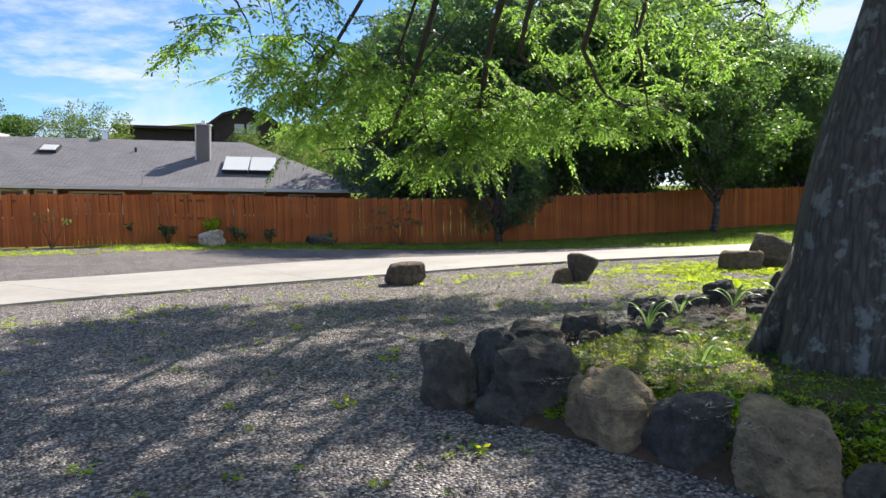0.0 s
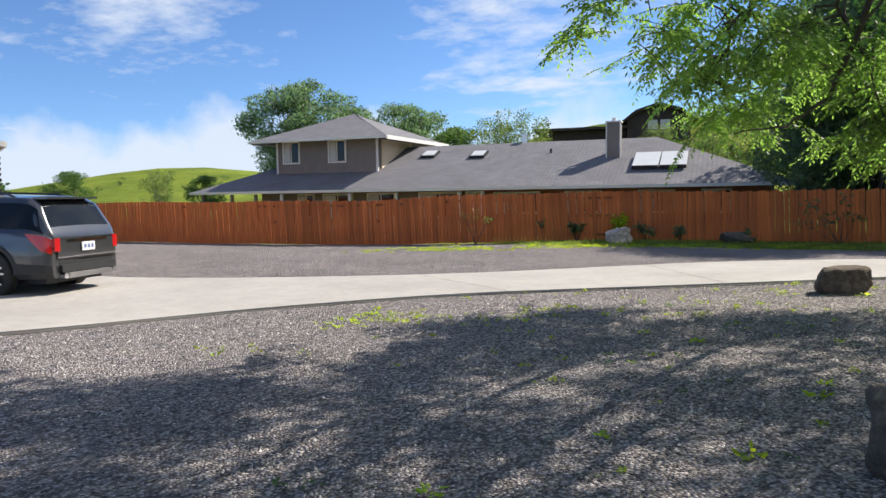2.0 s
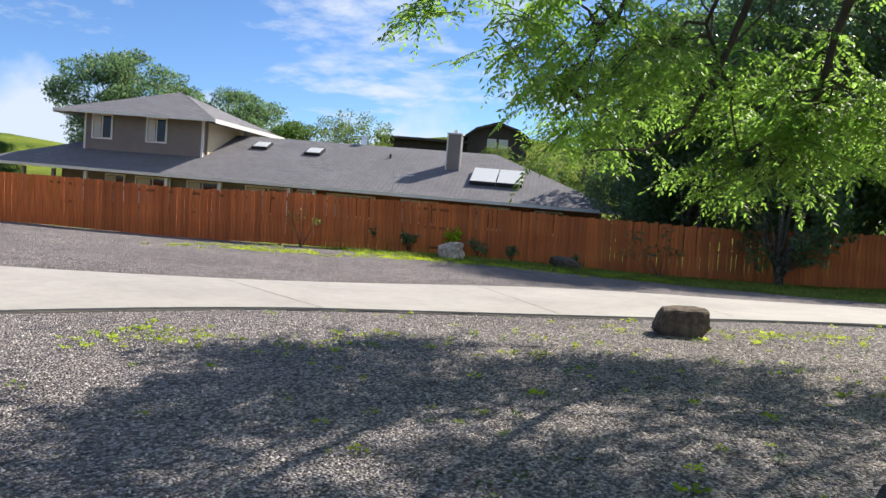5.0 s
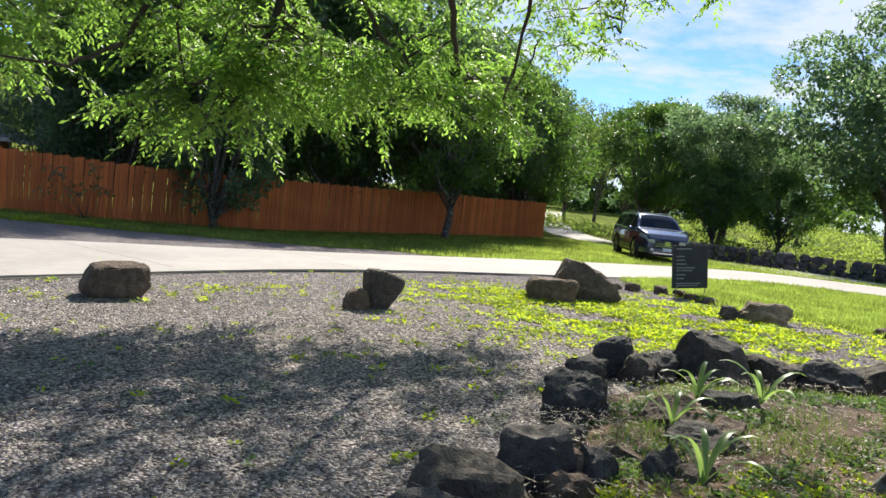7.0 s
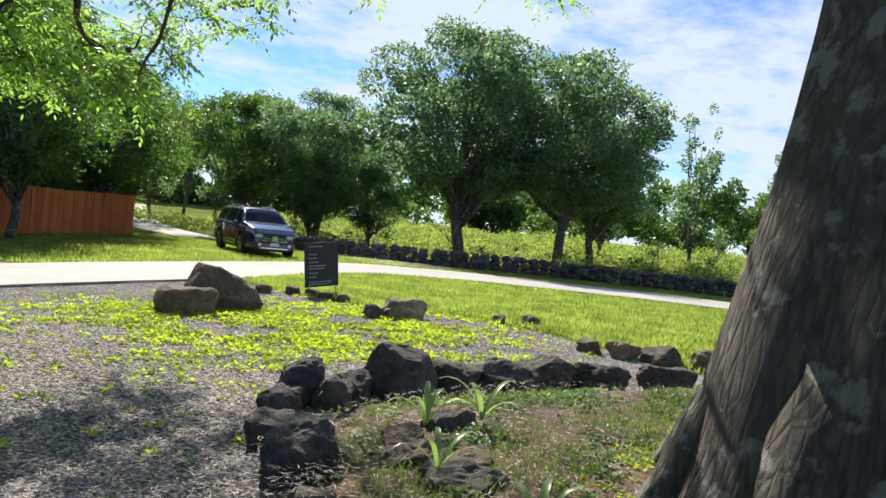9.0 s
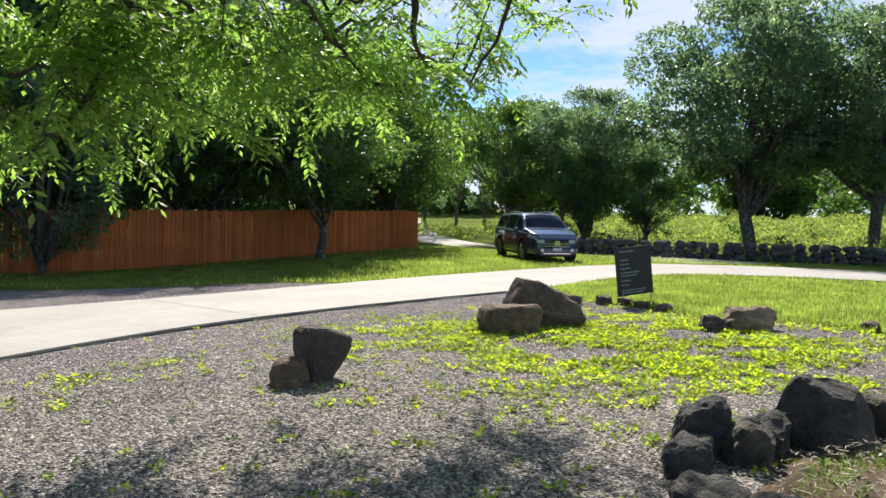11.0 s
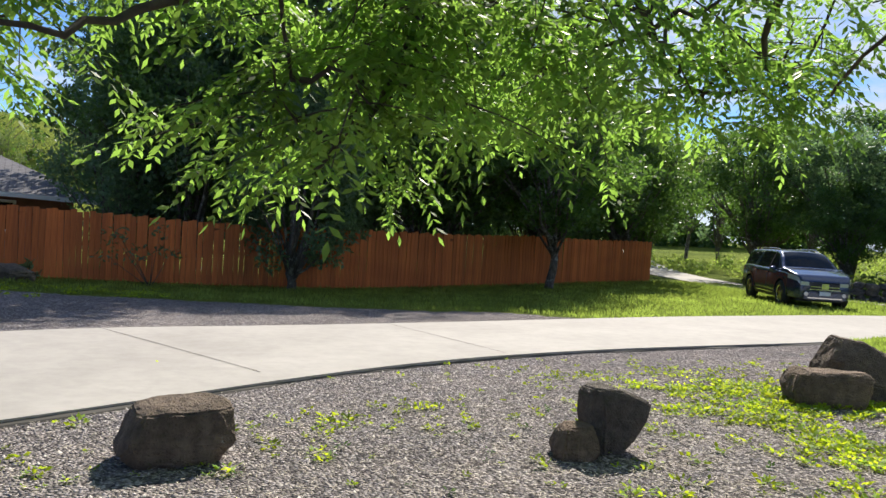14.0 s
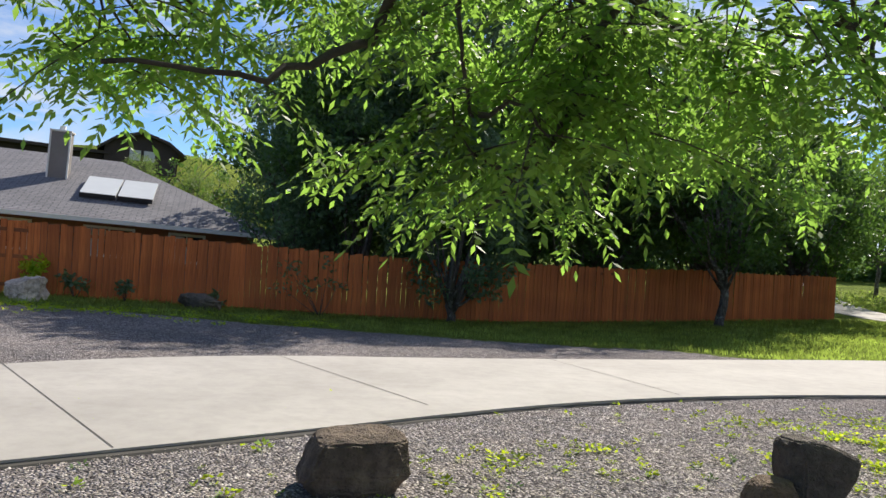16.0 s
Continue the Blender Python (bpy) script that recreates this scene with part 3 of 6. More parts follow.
def build_house():
    h = thing("house", pose(-30.6, 32.0, 0.0, 0, 2.2, 10.2), "two-storey taupe house with long grey shingle roof behind the fence", "house")
    part("wall", boxes((0.0, 0.0, 2.8, 6.5, 7, 5.5)), TAUPE, h, "taupe stucco upper wall")
    part("lower_wall", boxes((0.3, -1.2, -1.2, 26.3, 9.0, 2.62)), REDWALL, h, "reddish-brown lower wall")
    part("cross_wall", boxes((-0.2, -1.33, -1.2, 11.5, -1.21, 2.6)), TAUPE, h)
    part("upper_roof", hip_roof(-1.1, 7.5, -0.9, 7.9, 5.5, 0.40), SHINGLE, h, "grey shingled hip roof")
    part("upper_fascia", boxes((-1.15, -0.97, 5.36, 7.55, -0.91, 5.51), (7.51, -0.91, 5.30, 7.57, 8.2, 5.51), (-1.17, -0.91, 5.30, -1.11, 8.2, 5.51)), TRIM, h, "white fascia board")
    part("main_roof", hip_roof(-4.2, 27.2, -2.5, 10.0, 2.62, 0.40), SHINGLE, h, "long grey shingled roof with faint stains")
    part("fascia", boxes((-4.25, -2.57, 2.49, 27.2, -2.51, 2.63), (27.21, -2.5, 2.49, 27.27, 10, 2.63)), TRIM, h, "white fascia board")
    part("corner_trim", boxes((6.42, -0.03, 3.45, 6.53, 0.06, 5.5), (-0.03, -0.03, 3.45, 0.08, 0.06, 5.5), (0.09, -0.035, 3.5, 6.41, 0.03, 3.6)), TRIM, h)
    part("roof_flashing", boxes((6.53, 0.4, 3.4, 6.58, 4.5, 5.4)), CREAM, h, "pale side siding")
    for x in (0.5, 3.5):
        window(h, x, 4.25, 0.98, 1.1, 0.0)
    for x, w in ((2.3, 0.9), (3.9, 1.7), (6.6, 1.5), (9.6, 2.2), (12.2, 0.8)):
        window(h, x, 1.2, w, 1.15, -1.36)
    for x, w in ((13.6, 2.2), (17.2, 1.6), (20.6, 1.5), (23.4, 1.1)):
        window(h, x, 1.4, w, 0.9, -1.2)
    for x in (-3.6, -1.6, 0.0, 1.7, 5.9, 8.6, 12.0, 13.2):
        part("post", boxes((x, -2.35, -0.8, x + 0.14, -2.2, 2.45)), TRIM if x > 0 else TAUPE, h)
    ch = part("chimney", boxes((18.75, 1.0, 3.6, 19.4, 1.7, 5.75)), TAUPE, h, "taupe chimney with white trim")
    part("chimney_cap", boxes((18.7, 0.95, 5.76, 19.45, 1.75, 5.82), (18.98, 1.25, 5.83, 19.16, 1.45, 6.0)), TRIM, ch)
    part("chimney_trim", boxes((18.71, 0.96, 3.6, 18.77, 1.02, 5.75), (19.38, 0.96, 3.6, 19.44, 1.02, 5.75)), TRIM, ch)
    tilt = math.degrees(math.atan(0.4))
    for x in (20.2, 21.45):
        bm = boxes((0, 0, 0.12, 1.18, 1.95, 0.2))
        bmesh.ops.transform(bm, matrix=pose(x, -0.75, 2.62 + 1.75 * 0.4, tilt), verts=bm.verts)
        pan = part("solar_panel", bm, PANEL, h, "pale solar water heating panel")
        bm = boxes((0, -0.04, 0.05, 1.18, 0.0, 0.22), (0.1, 0.2, 0.0, 0.15, 0.25, 0.12), (1.0, 0.2, 0, 1.05, 0.25, 0.12))
        bmesh.ops.transform(bm, matrix=pose(x, -0.75, 2.62 + 1.75 * 0.4, tilt), verts=bm.verts)
        part("panel_frame", bm, BLACK, pan)
    for x, y in ((8.3, 1.8), (11.3, 1.5)):
        bm = boxes((0, 0, 0, 0.85, 0.9, 0.14))
        m = pose(x, y, 2.62 + (y + 2.5) * 0.4, tilt)
        bmesh.ops.transform(bm, matrix=m, verts=bm.verts)
        sk = part("skylight", bm, BLACK, h, "framed roof skylight")
        bm = boxes((0.07, 0.07, 0.141, 0.78, 0.83, 0.16))
        bmesh.ops.transform(bm, matrix=m, verts=bm.verts)
        part("skylight_dome", bm, PANEL, sk)
    bm = bmesh.new()
    tube(bm, [(16.9, -2.3, 2.5), (16.9, -2.3, 3.6)], [0.025, 0.025], 6)
    tube(bm, [(16.9, -2.3, 3.3), (17.9, -2.5, 3.5)], [0.015, 0.015], 5)
    for k in range(5):
        tube(bm, [(17.0 + k * 0.2, -2.75, 3.32 + k * 0.04), (17.0 + k * 0.2, -2.05, 3.32 + k * 0.04)], [0.008, 0.008], 4)
    part("antenna", bm, METAL, h, "thin metal roof antenna")
    bm = bmesh.new()
    tube(bm, [(15.7, 2.0, 4.3), (15.7, 2.0, 4.62)], [0.06, 0.06], 8)
    part("vent_pipe", bm, BLACK, h)
    part("roof_vent", boxes((13.6, 3.9, 5.0, 13.9, 4.2, 5.5), (13.52, 3.82, 5.51, 13.98, 4.28, 5.6)), METAL, h)


def build_hill_house():
    h = thing("hill_house", pose(-36.3, 84.4, 6.2, 0, 1.5, 19.0), "dark brown timber house with a gabled wing on the hill", "house")
    part("wall", boxes((0, 0, -1, 9.5, 8, 3.3)), DARKWOOD, h)
    part("roof", boxes((-1.4, -1.2, 3.31, 10.2, 9, 3.62)), DARKWOOD, h, "flat dark roof")
    bm = boxes((9.6, -1, -1, 16.8, 9, 4.3))
    part("gable_wall", bm, DARKWOOD, h)
    bm = bmesh.new()
    for y0, y1 in ((-1.8, 9.5),):
        prof = [(8.9, 4.0), (10.6, 5.3), (13.2, 6.1), (15.8, 5.3), (17.6, 4.0)]
        a = [bm.verts.new((x, y0, z)) for x, z in prof] + [bm.verts.new((x, y0, z - 0.3)) for x, z in prof[::-1]]
        b = [bm.verts.new((v.co.x, y1, v.co.z)) for v in a]
        bm.faces.new(a)
        bm.faces.new(b[::-1])
        for i in range(len(a)):
            bm.faces.new((a[i], b[i], b[(i + 1) % len(a)], a[(i + 1) % len(a)]))
    part("gable_roof", bm, DARKWOOD, h)
    bm = bmesh.new()
    v = [bm.verts.new(p) for p in ((9.6, -0.99, 4.2), (16.8, -0.99, 4.2), (15.8, -0.99, 5.1), (13.2, -0.99, 5.9), (10.6, -0.99, 5.1))]
    bm.faces.new(v)
    part("gable_front", bm, DARKWOOD, h)
    for x in (12.0, 13.4):
        part("window", boxes((x, -1.06, 3.0, x + 1.1, -1.02, 4.1)), CURTAIN, h)
    for x in (2.0, 5.2):
        part("window", boxes((x, -0.06, 1.2, x + 1.6, -0.02, 2.2)), GLASS, h)


def build_garage():
    a = math.degrees(math.atan2(5.05, 1.9))
    g = thing("garage", pose(-20.0, 3.85, 0.66, 0, 2.4, a), "cream garage with a white roller door and green-grey shingle roof", "garage")
    part("wall", boxes((-3.5, 0, -0.5, 0, 0.2, 2.82), (4.95, 0, -0.5, 5.6, 0.2, 2.82), (0, 0, 2.41, 4.95, 0.2, 2.82), (5.4, 0.21, -0.5, 5.6, 9, 2.82), (-9, 9.01, -0.5, 5.6, 9.2, 2.82), (-9, 0.0, -0.5, -3.51, 0.2, 2.82)), CREAM, g, "cream board siding")
    door = part("garage_door", boxes((0.0, 0.105, 0.0, 4.95, 0.13, 2.41)), DOORPAINT, g, "plain off-white garage door")
    for k in range(4):
        part("panel", boxes((0.02, 0.06, 0.02 + k * 0.6, 4.93, 0.10, 0.615 + k * 0.6)), DOORPAINT, door)
    part("door_frame", boxes((-0.12, -0.03, -0.3, 0.0, 0.05, 2.53), (4.95, -0.03, -0.3, 5.07, 0.05, 2.53), (0.0, -0.03, 2.41, 4.95, 0.05, 2.53)), CREAM_TRIM, g, "tan door surround")
    part("corner_board", boxes((5.5, -0.03, -0.4, 5.63, 0.0, 2.81)), CREAM_TRIM, g)
    for x in np.arange(-3.2, 5.4, 0.61):
        part("batten", boxes((x, -0.025, 2.54, x + 0.05, 0.0, 2.81)), CREAM, g)
    part("roof", hip_roof(-12, 6.5, -0.75, 9.8, 2.93, 0.41), SHINGLE_G, g, "weathered green-grey shingle hip roof")
    part("soffit", boxes((-12, -0.72, 2.81, 6.45, 9.7, 2.865)), CREAM, g)
    part("fascia", boxes((-12, -0.79, 2.82, 6.5, -0.73, 2.94), (6.51, -0.75, 2.82, 6.56, 9.8, 2.94)), TRIM, g, "white gutter and fascia")
    part("wall_box", boxes((5.14, -0.06, 1.7, 5.42, -0.001, 2.1)), TRIM, g, "white utility box")
    bm = bmesh.new()
    for z in np.arange(1.0, 2.6, 0.12):
        bmesh.ops.create_cone(bm, cap_ends=True, segments=8, radius1=0.03, radius2=0.045, depth=0.07, matrix=pose(6.4, -0.6, z))
    tagged(part("rain_chain", bm, BLACK, g, "dark rain chain hanging from the gutter corner"), kind="stuff")
    # upper storey set back, its wide eave running away from the front
    part("upper_wall", boxes((-12, 2.5, 2.8, -0.9, 11.4, 5.55)), CREAM, g)
    for y in np.arange(2.8, 11.2, 0.61):
        part("batten", boxes((-0.9, y, 2.8, -0.875, y + 0.05, 5.55)), CREAM, g)
    part("upper_roof", hip_roof(-13, 0.15, 1.5, 12.4, 5.72, 0.36), SHINGLE_G, g)
    part("upper_soffit", boxes((-12.95, 1.55, 5.56, 0.1, 12.35, 5.64)), CREAM, g)
    part("upper_fascia", boxes((-13, 1.46, 5.52, 0.15, 1.5, 5.73), (0.15, 1.46, 5.52, 0.19, 12.4, 5.73)), TRIM, g, "white gutter and fascia")


# ---- vehicles ----
class Car:
    """A lofted estate body: sections along x, front at +x."""

    def __init__(s, L=5.05, W=1.98, H=1.76, wb=3.02, wr=0.385, hood=1.12, nose=0.93):
        s.L, s.W, s.H, s.wb, s.wr = L, W, H, wb, wr
        s.xr, s.xf = -wb / 2 - (L - wb) * 0.54, wb / 2 + (L - wb) * 0.46
        f, r = s.xf, s.xr
        s.belt = ([r, r + 0.08, r + 0.5, 0, wb * 0.32, f - 0.35, f - 0.1, f], [0.98, 1.06, 1.13, 1.10, 1.07, 1.02, nose, 0.82])
        s.roof = ([r, r + 0.07, r + 0.30, r + 0.52, -0.3, 0.25, 0.55, 0.85, 1.28, f - 0.7, f - 0.16, f], [1.00, 1.16, 1.62, 1.73, H, H - 0.01, H - 0.06, 1.56, 1.21, hood, nose + 0.05, 0.84])
        s.plan = ([r, r + 0.06, r + 0.3, -0.8, 0.8, f - 0.5, f - 0.15, f], [0.80, 0.88, 0.975, 1.0, 1.0, 0.96, 0.84, 0.70])

    def low(s, x):
        z = 0.27 if abs(x) < s.wb / 2 + 0.2 else 0.33
        for c in (s.wb / 2, -s.wb / 2):
            d = abs(x - c)
            R = s.wr + 0.075
            if d < R:
                z = max(z, s.wr + math.sqrt(R * R - d * d))
        return z

    def at(s, x, v, off=0.0):
        """v 0..1 lower side, 1..2 glasshouse side, 2..3 roof to the middle."""
        hw = s.W / 2 * np.interp(x, *s.plan)
        zb, zr, zl = np.interp(x, *s.belt), np.interp(x, *s.roof), s.low(x)
        zr = max(zr, zb + 0.012)
        rise = (zr - zb)
        top_w = hw * (0.97 - 0.36 * min(rise, 0.66) / 0.66 * 0.8)
        if v <= 1:
            z = zl + (zb - zl) * v
            q = (z - 0.68) / 0.45
            y = hw * (1 - 0.035 * q * q - 0.06 * max(0, (0.4 - z)) / 0.15)
            if 0.88 < z:
                y -= 0.012
        elif v <= 2:
            k = v - 1
            z = zb + (zr - 0.05 * min(1, rise * 3) - zb) * k
            y = (hw * 0.945 - 0.01) + (top_w - hw * 0.945 + 0.01) * k
        else:
            k = v - 2
            z = zr - 0.05 * min(1, rise * 3) * (1 - k) ** 2.2
            y = top_w * (1 - k)
        cz = 0.7
        n = math.hypot(y, z - cz) or 1
        return (x, y + off * y / n if v < 3 else 0, z + off * (z - cz) / n)

    def skin(s, x0, x1, v0, v1, nx, nv, off, side=1, xslant=0.0):
        bm = bmesh.new()
        rows = []
        for i in range(nx + 1):
            row = []
            for j in range(nv + 1):
                v = v0 + (v1 - v0) * j / nv
                x = x0 + (x1 - x0) * i / nx
                if xslant:
                    lo, hi = xslant
                    k = j / nv
                    a, b = x0 + lo * k, x1 + hi * k
                    x = a + (b - a) * i / nx
                px, py, pz = s.at(x, v, off)
                row.append(bm.verts.new((px, py * side, pz)))
            rows.append(row)
        for a, b in zip(rows, rows[1:]):
            for j in range(nv):
                bm.faces.new((a[j], b[j], b[j + 1], a[j + 1]) if side > 0 else (a[j + 1], b[j + 1], b[j], a[j]))
        return bm


def wheel_parts(car, parent, x, side):
    w = new("wheel")
    w.parent = parent
    w.location = (x, side * (car.W / 2 - 0.12), car.wr)
    bm = bmesh.new()
    prof = [(car.wr - 0.13, -0.11), (car.wr - 0.03, -0.12), (car.wr, -0.08), (car.wr, 0.08), (car.wr - 0.03, 0.12), (car.wr - 0.13, 0.11)]
    rings = [[bm.verts.new((math.cos(t) * r, y * side, math.sin(t) * r)) for r, y in prof] for t in np.linspace(0, 2 * math.pi, 40, endpoint=False)]
    for i in range(40):
        a, b = rings[i], rings[(i + 1) % 40]
        for k in range(5):
            bm.faces.new((a[k], a[k + 1], b[k + 1], b[k]))
    bmesh.ops.recalc_face_normals(bm, faces=bm.faces[:])
    part("tyre", bm, RUBBER, w, smooth=True)
    bm = bmesh.new()
    R = car.wr - 0.125
    bmesh.ops.create_cone(bm, cap_ends=True, segments=32, radius1=R, radius2=R, depth=0.02, matrix=pose(0, 0.02 * side, 0, 90))
    part("brake_disc", bm, BLACK, w)
    bm = bmesh.new()
    for k in range(10):
        t = k * math.pi / 5 + (0.09 if k % 2 else -0.09)
        m = Matrix.Rotation(t, 4, "Y")
        box(bm, 0.05, 0.085 * side - 0.012, -0.016, R + 0.005, 0.085 * side + 0.012, 0.016, m)
    for i in range(32):
        t, u = i * math.pi / 16, (i + 1) * math.pi / 16
        q = [bm.verts.new((math.cos(a) * r, yy * side, math.sin(a) * r)) for a, r, yy in ((t, R, 0.11), (u, R, 0.11), (u, R - 0.03, 0.085), (t, R - 0.03, 0.085))]
        bm.faces.new(q)
    bmesh.ops.create_cone(bm, cap_ends=True, segments=16, radius1=0.07, radius2=0.06, depth=0.03, matrix=pose(0, 0.085 * side, 0, 90))
    part("rim", bm, METAL, w)


def build_car(name, m, car, paintm, label, style):
    c = thing(name, m, label, "car", "parked cars")
    bm = bmesh.new()
    nx = 110
    vs = [0, .15, .3, .45, .6, .75, .88, 1, 1.001, 1.25, 1.5, 1.75, 2, 2.1, 2.25, 2.5, 3.0]
    xs = np.linspace(car.xr, car.xf, nx)
    rows = []
    for x in xs:
        half = [car.at(x, v) for v in vs]
        ring = [bm.verts.new(p) for p in half] + [bm.verts.new((p[0], -p[1], p[2])) for p in half[-2::-1]]
        rows.append(ring)
    for a, b in zip(rows, rows[1:]):
        for j in range(len(a) - 1):
            bm.faces.new((a[j], b[j], b[j + 1], a[j + 1]))
    bm.faces.new(rows[0])
    bm.faces.new(rows[-1][::-1])
    bmesh.ops.recalc_face_normals(bm, faces=bm.faces[:])
    part("body", bm, paintm, c, smooth=True)
    hw = car.W / 2
    part("underbody", boxes((car.xr + 0.25, -hw + 0.3, 0.22, car.xf - 0.3, hw - 0.3, 0.7), (-car.wb / 2 + 0.5, -hw + 0.06, 0.24, car.wb / 2 - 0.5, hw - 0.06, 0.45)), BLACK, c)
    for sx in (1, -1):
        for side in (1, -1):
            wheel_parts(car, c, sx * car.wb / 2, side)
            bm = bmesh.new()
            R = car.wr + 0.07
            prev = None
            for k in range(25):
                t = math.pi * k / 24
                x, z = sx * car.wb / 2 + math.cos(t) * R, car.wr + math.sin(t) * R
                x2, z2 = sx * car.wb / 2 + math.cos(t) * (R + 0.07), car.wr + math.sin(t) * (R + 0.07)
                y = car.W / 2 * np.interp(x2, *car.plan) + 0.012
                cur = [bm.verts.new((x, side * y, z)), bm.verts.new((x2, side * (y - 0.004), z2)), bm.verts.new((x, side * (y - 0.3), z))]
                if prev:
                    bm.faces.new((prev[0], prev[1], cur[1], cur[0]))
                    bm.faces.new((prev[0], cur[0], cur[2], prev[2]))
                prev = cur
            part("arch_trim", bm, BLACK if style == "rear" else paintm, c)
    r, f = car.xr, car.xf
    for side in (1, -1):
        part("pillar", car.skin(0.2, 0.26, 1.06, 1.9, 2, 5, 0.007, side), BLACK, c)
        part("front_door_glass", car.skin(0.26, 1.08, 1.08, 1.88, 8, 5, 0.006, side, (0.0, -0.50)), GLASS, c, smooth=True)
        part("rear_door_glass", car.skin(-0.92, 0.2, 1.08, 1.88, 8, 5, 0.006, side, (0.10, -0.02)), GLASS, c, smooth=True)
        part("quarter_glass", car.skin(r + 0.13, -1.30, 1.10, 1.84, 8, 5, 0.006, side, (0.17, 0.24)), GLASS, c, smooth=True)
        for x0, x1 in ((-0.86, 0.22), (0.24, 1.28)):
            for xx in (x0, x1):
                part("door_gap", car.skin(xx, xx + 0.012, 0.12, 1.0, 1, 10, 0.002, side), BLACK, c)
        for x in (0.12, -0.98):
            part("door_handle", car.skin(x, x + 0.2, 0.84, 0.875, 3, 1, 0.03, side), CHROME, c, "chrome handle")
        part("sill_trim", car.skin(-car.wb / 2 + 0.50, car.wb / 2 - 0.5, 0.0, 0.2, 12, 2, 0.01, side), BLACK, c)
        part("bumper_corner", car.skin(r + 0.01, -car.wb / 2 - 0.5, 0.0, 0.32, 8, 3, 0.012, side), BLACK, c)
        part("sill_strip", car.skin(-car.wb / 2 + 0.7, car.wb / 2 - 0.65, 0.10, 0.13, 12, 1, 0.016, side), CHROME, c)
        bm = bmesh.new()
        bmesh.ops.create_uvsphere(bm, u_segments=12, v_segments=8, radius=0.1, matrix=pose(0.95, side * (hw + 0.05), 1.13) @ Matrix.Diagonal((0.8, 1.2, 0.8, 1)))
        part("mirror", bm, paintm, c, smooth=True)
        bm = bmesh.new()
        tube(bm, [car.at(x, 2.12, 0.05 if -1.55 < x < 0.2 else 0.0)[:1] + (side * car.at(x, 2.12, 0.0)[1], car.at(x, 2.12)[2] + (0.05 if -1.6 < x < 0.25 else 0.0)) for x in np.linspace(-1.75, 0.45, 14)], [0.018] * 14, 6)
        part("roof_rail", bm, METAL if style == "front" else BLACK, c)
        part("tail_lamp", car.skin(r + 0.0, r + 0.13, 0.62, 0.97, 6, 3, 0.014, side, (0.0, 0.28)), REDLAMP, c, "red tail lamp", True)
        part("headlamp", car.skin(f - 0.48, f - 0.02, 0.80, 1.0, 8, 3, 0.012, side), LAMPGLASS, c, "clear headlamp", True)
    part("windscreen", car.skin(0.60, 1.24, 2.12, 3.0, 5, 6, 0.006, 1), GLASS, c, smooth=True)
    part("windscreen_half", car.skin(0.60, 1.24, 2.12, 3.0, 5, 6, 0.006, -1), GLASS, c, smooth=True)
    part("rear_screen", car.skin(r + 0.09, r + 0.31, 2.1, 3.0, 4, 6, 0.006, 1), GLASS, c, smooth=True)
    part("rear_screen_half", car.skin(r + 0.09, r + 0.31, 2.1, 3.0, 4, 6, 0.006, -1), GLASS, c, smooth=True)
    part("spoiler", boxes((r + 0.20, -0.62, 1.665, r + 0.50, 0.62, 1.70)), paintm, c)
    w = hw * 0.80
    # rear end
    part("tailgate", rounded(boxes((r - 0.03, -w + 0.05, 0.62, r + 0.05, w - 0.05, 1.0)), 0.03), paintm, c)
    part("tailgate_strip", boxes((r - 0.045, -0.5, 0.93, r - 0.031, 0.5, 0.97), (r - 0.05, -w + 0.06, 0.66, r - 0.031, w - 0.06, 0.69)), CHROME, c)
    part("rear_bumper", rounded(boxes((r - 0.07, -w + 0.06, 0.36, r + 0.10, w - 0.06, 0.60)), 0.06), BLACK, c)
    part("skid_plate", rounded(boxes((r - 0.10, -w * 0.72, 0.31, r - 0.04, w * 0.72, 0.41)), 0.02), METAL, c)
    for y in (-w * 0.78, w * 0.78):
        bm = bmesh.new()
        tube(bm, [(r + 0.1, y, 0.36), (r - 0.1, y, 0.36)], [0.05, 0.05], 12)
        part("exhaust", bm, CHROME, c)
    for y in (-1, 1):
        part("tail_lamp_inner", boxes((r - 0.035, y * (w - 0.06) - 0.07, 0.78, r + 0.02, y * (w - 0.06) + 0.05, 1.0)), REDLAMP, c)
    pl = part("number_plate", boxes((r - 0.062, -0.16, 0.76, r - 0.046, 0.16, 0.91)), PLATE, c)
    part("plate_marks", boxes(*[(r - 0.066, -0.12 + k * 0.09, 0.80, r - 0.063, -0.06 + k * 0.09, 0.87) for k in range(3)]), PLATE_INK, pl)
    # front end
    wf = hw * 0.70
    part("grille", boxes((f - 0.04, -0.42, 0.62, f + 0.02, 0.42, 0.80)), BLACK, c)
    part("grille_bar", boxes((f + 0.021, -0.42, 0.68, f + 0.03, 0.42, 0.70), (f + 0.021, -0.10, 0.63, f + 0.036, 0.10, 0.79), (f + 0.021, -0.45, 0.60, f + 0.032, 0.45, 0.62)), CHROME, c)
    part("front_bumper", rounded(boxes((f - 0.1, -wf + 0.04, 0.30, f + 0.05, wf - 0.04, 0.56)), 0.05), paintm, c)
    part("bumper_strip", boxes((f + 0.051, -0.5, 0.34, f + 0.06, 0.5, 0.37)), CHROME, c)
    part("front_plate", boxes((f + 0.051, -0.16, 0.44, f + 0.064, 0.16, 0.55)), PLATE, c)
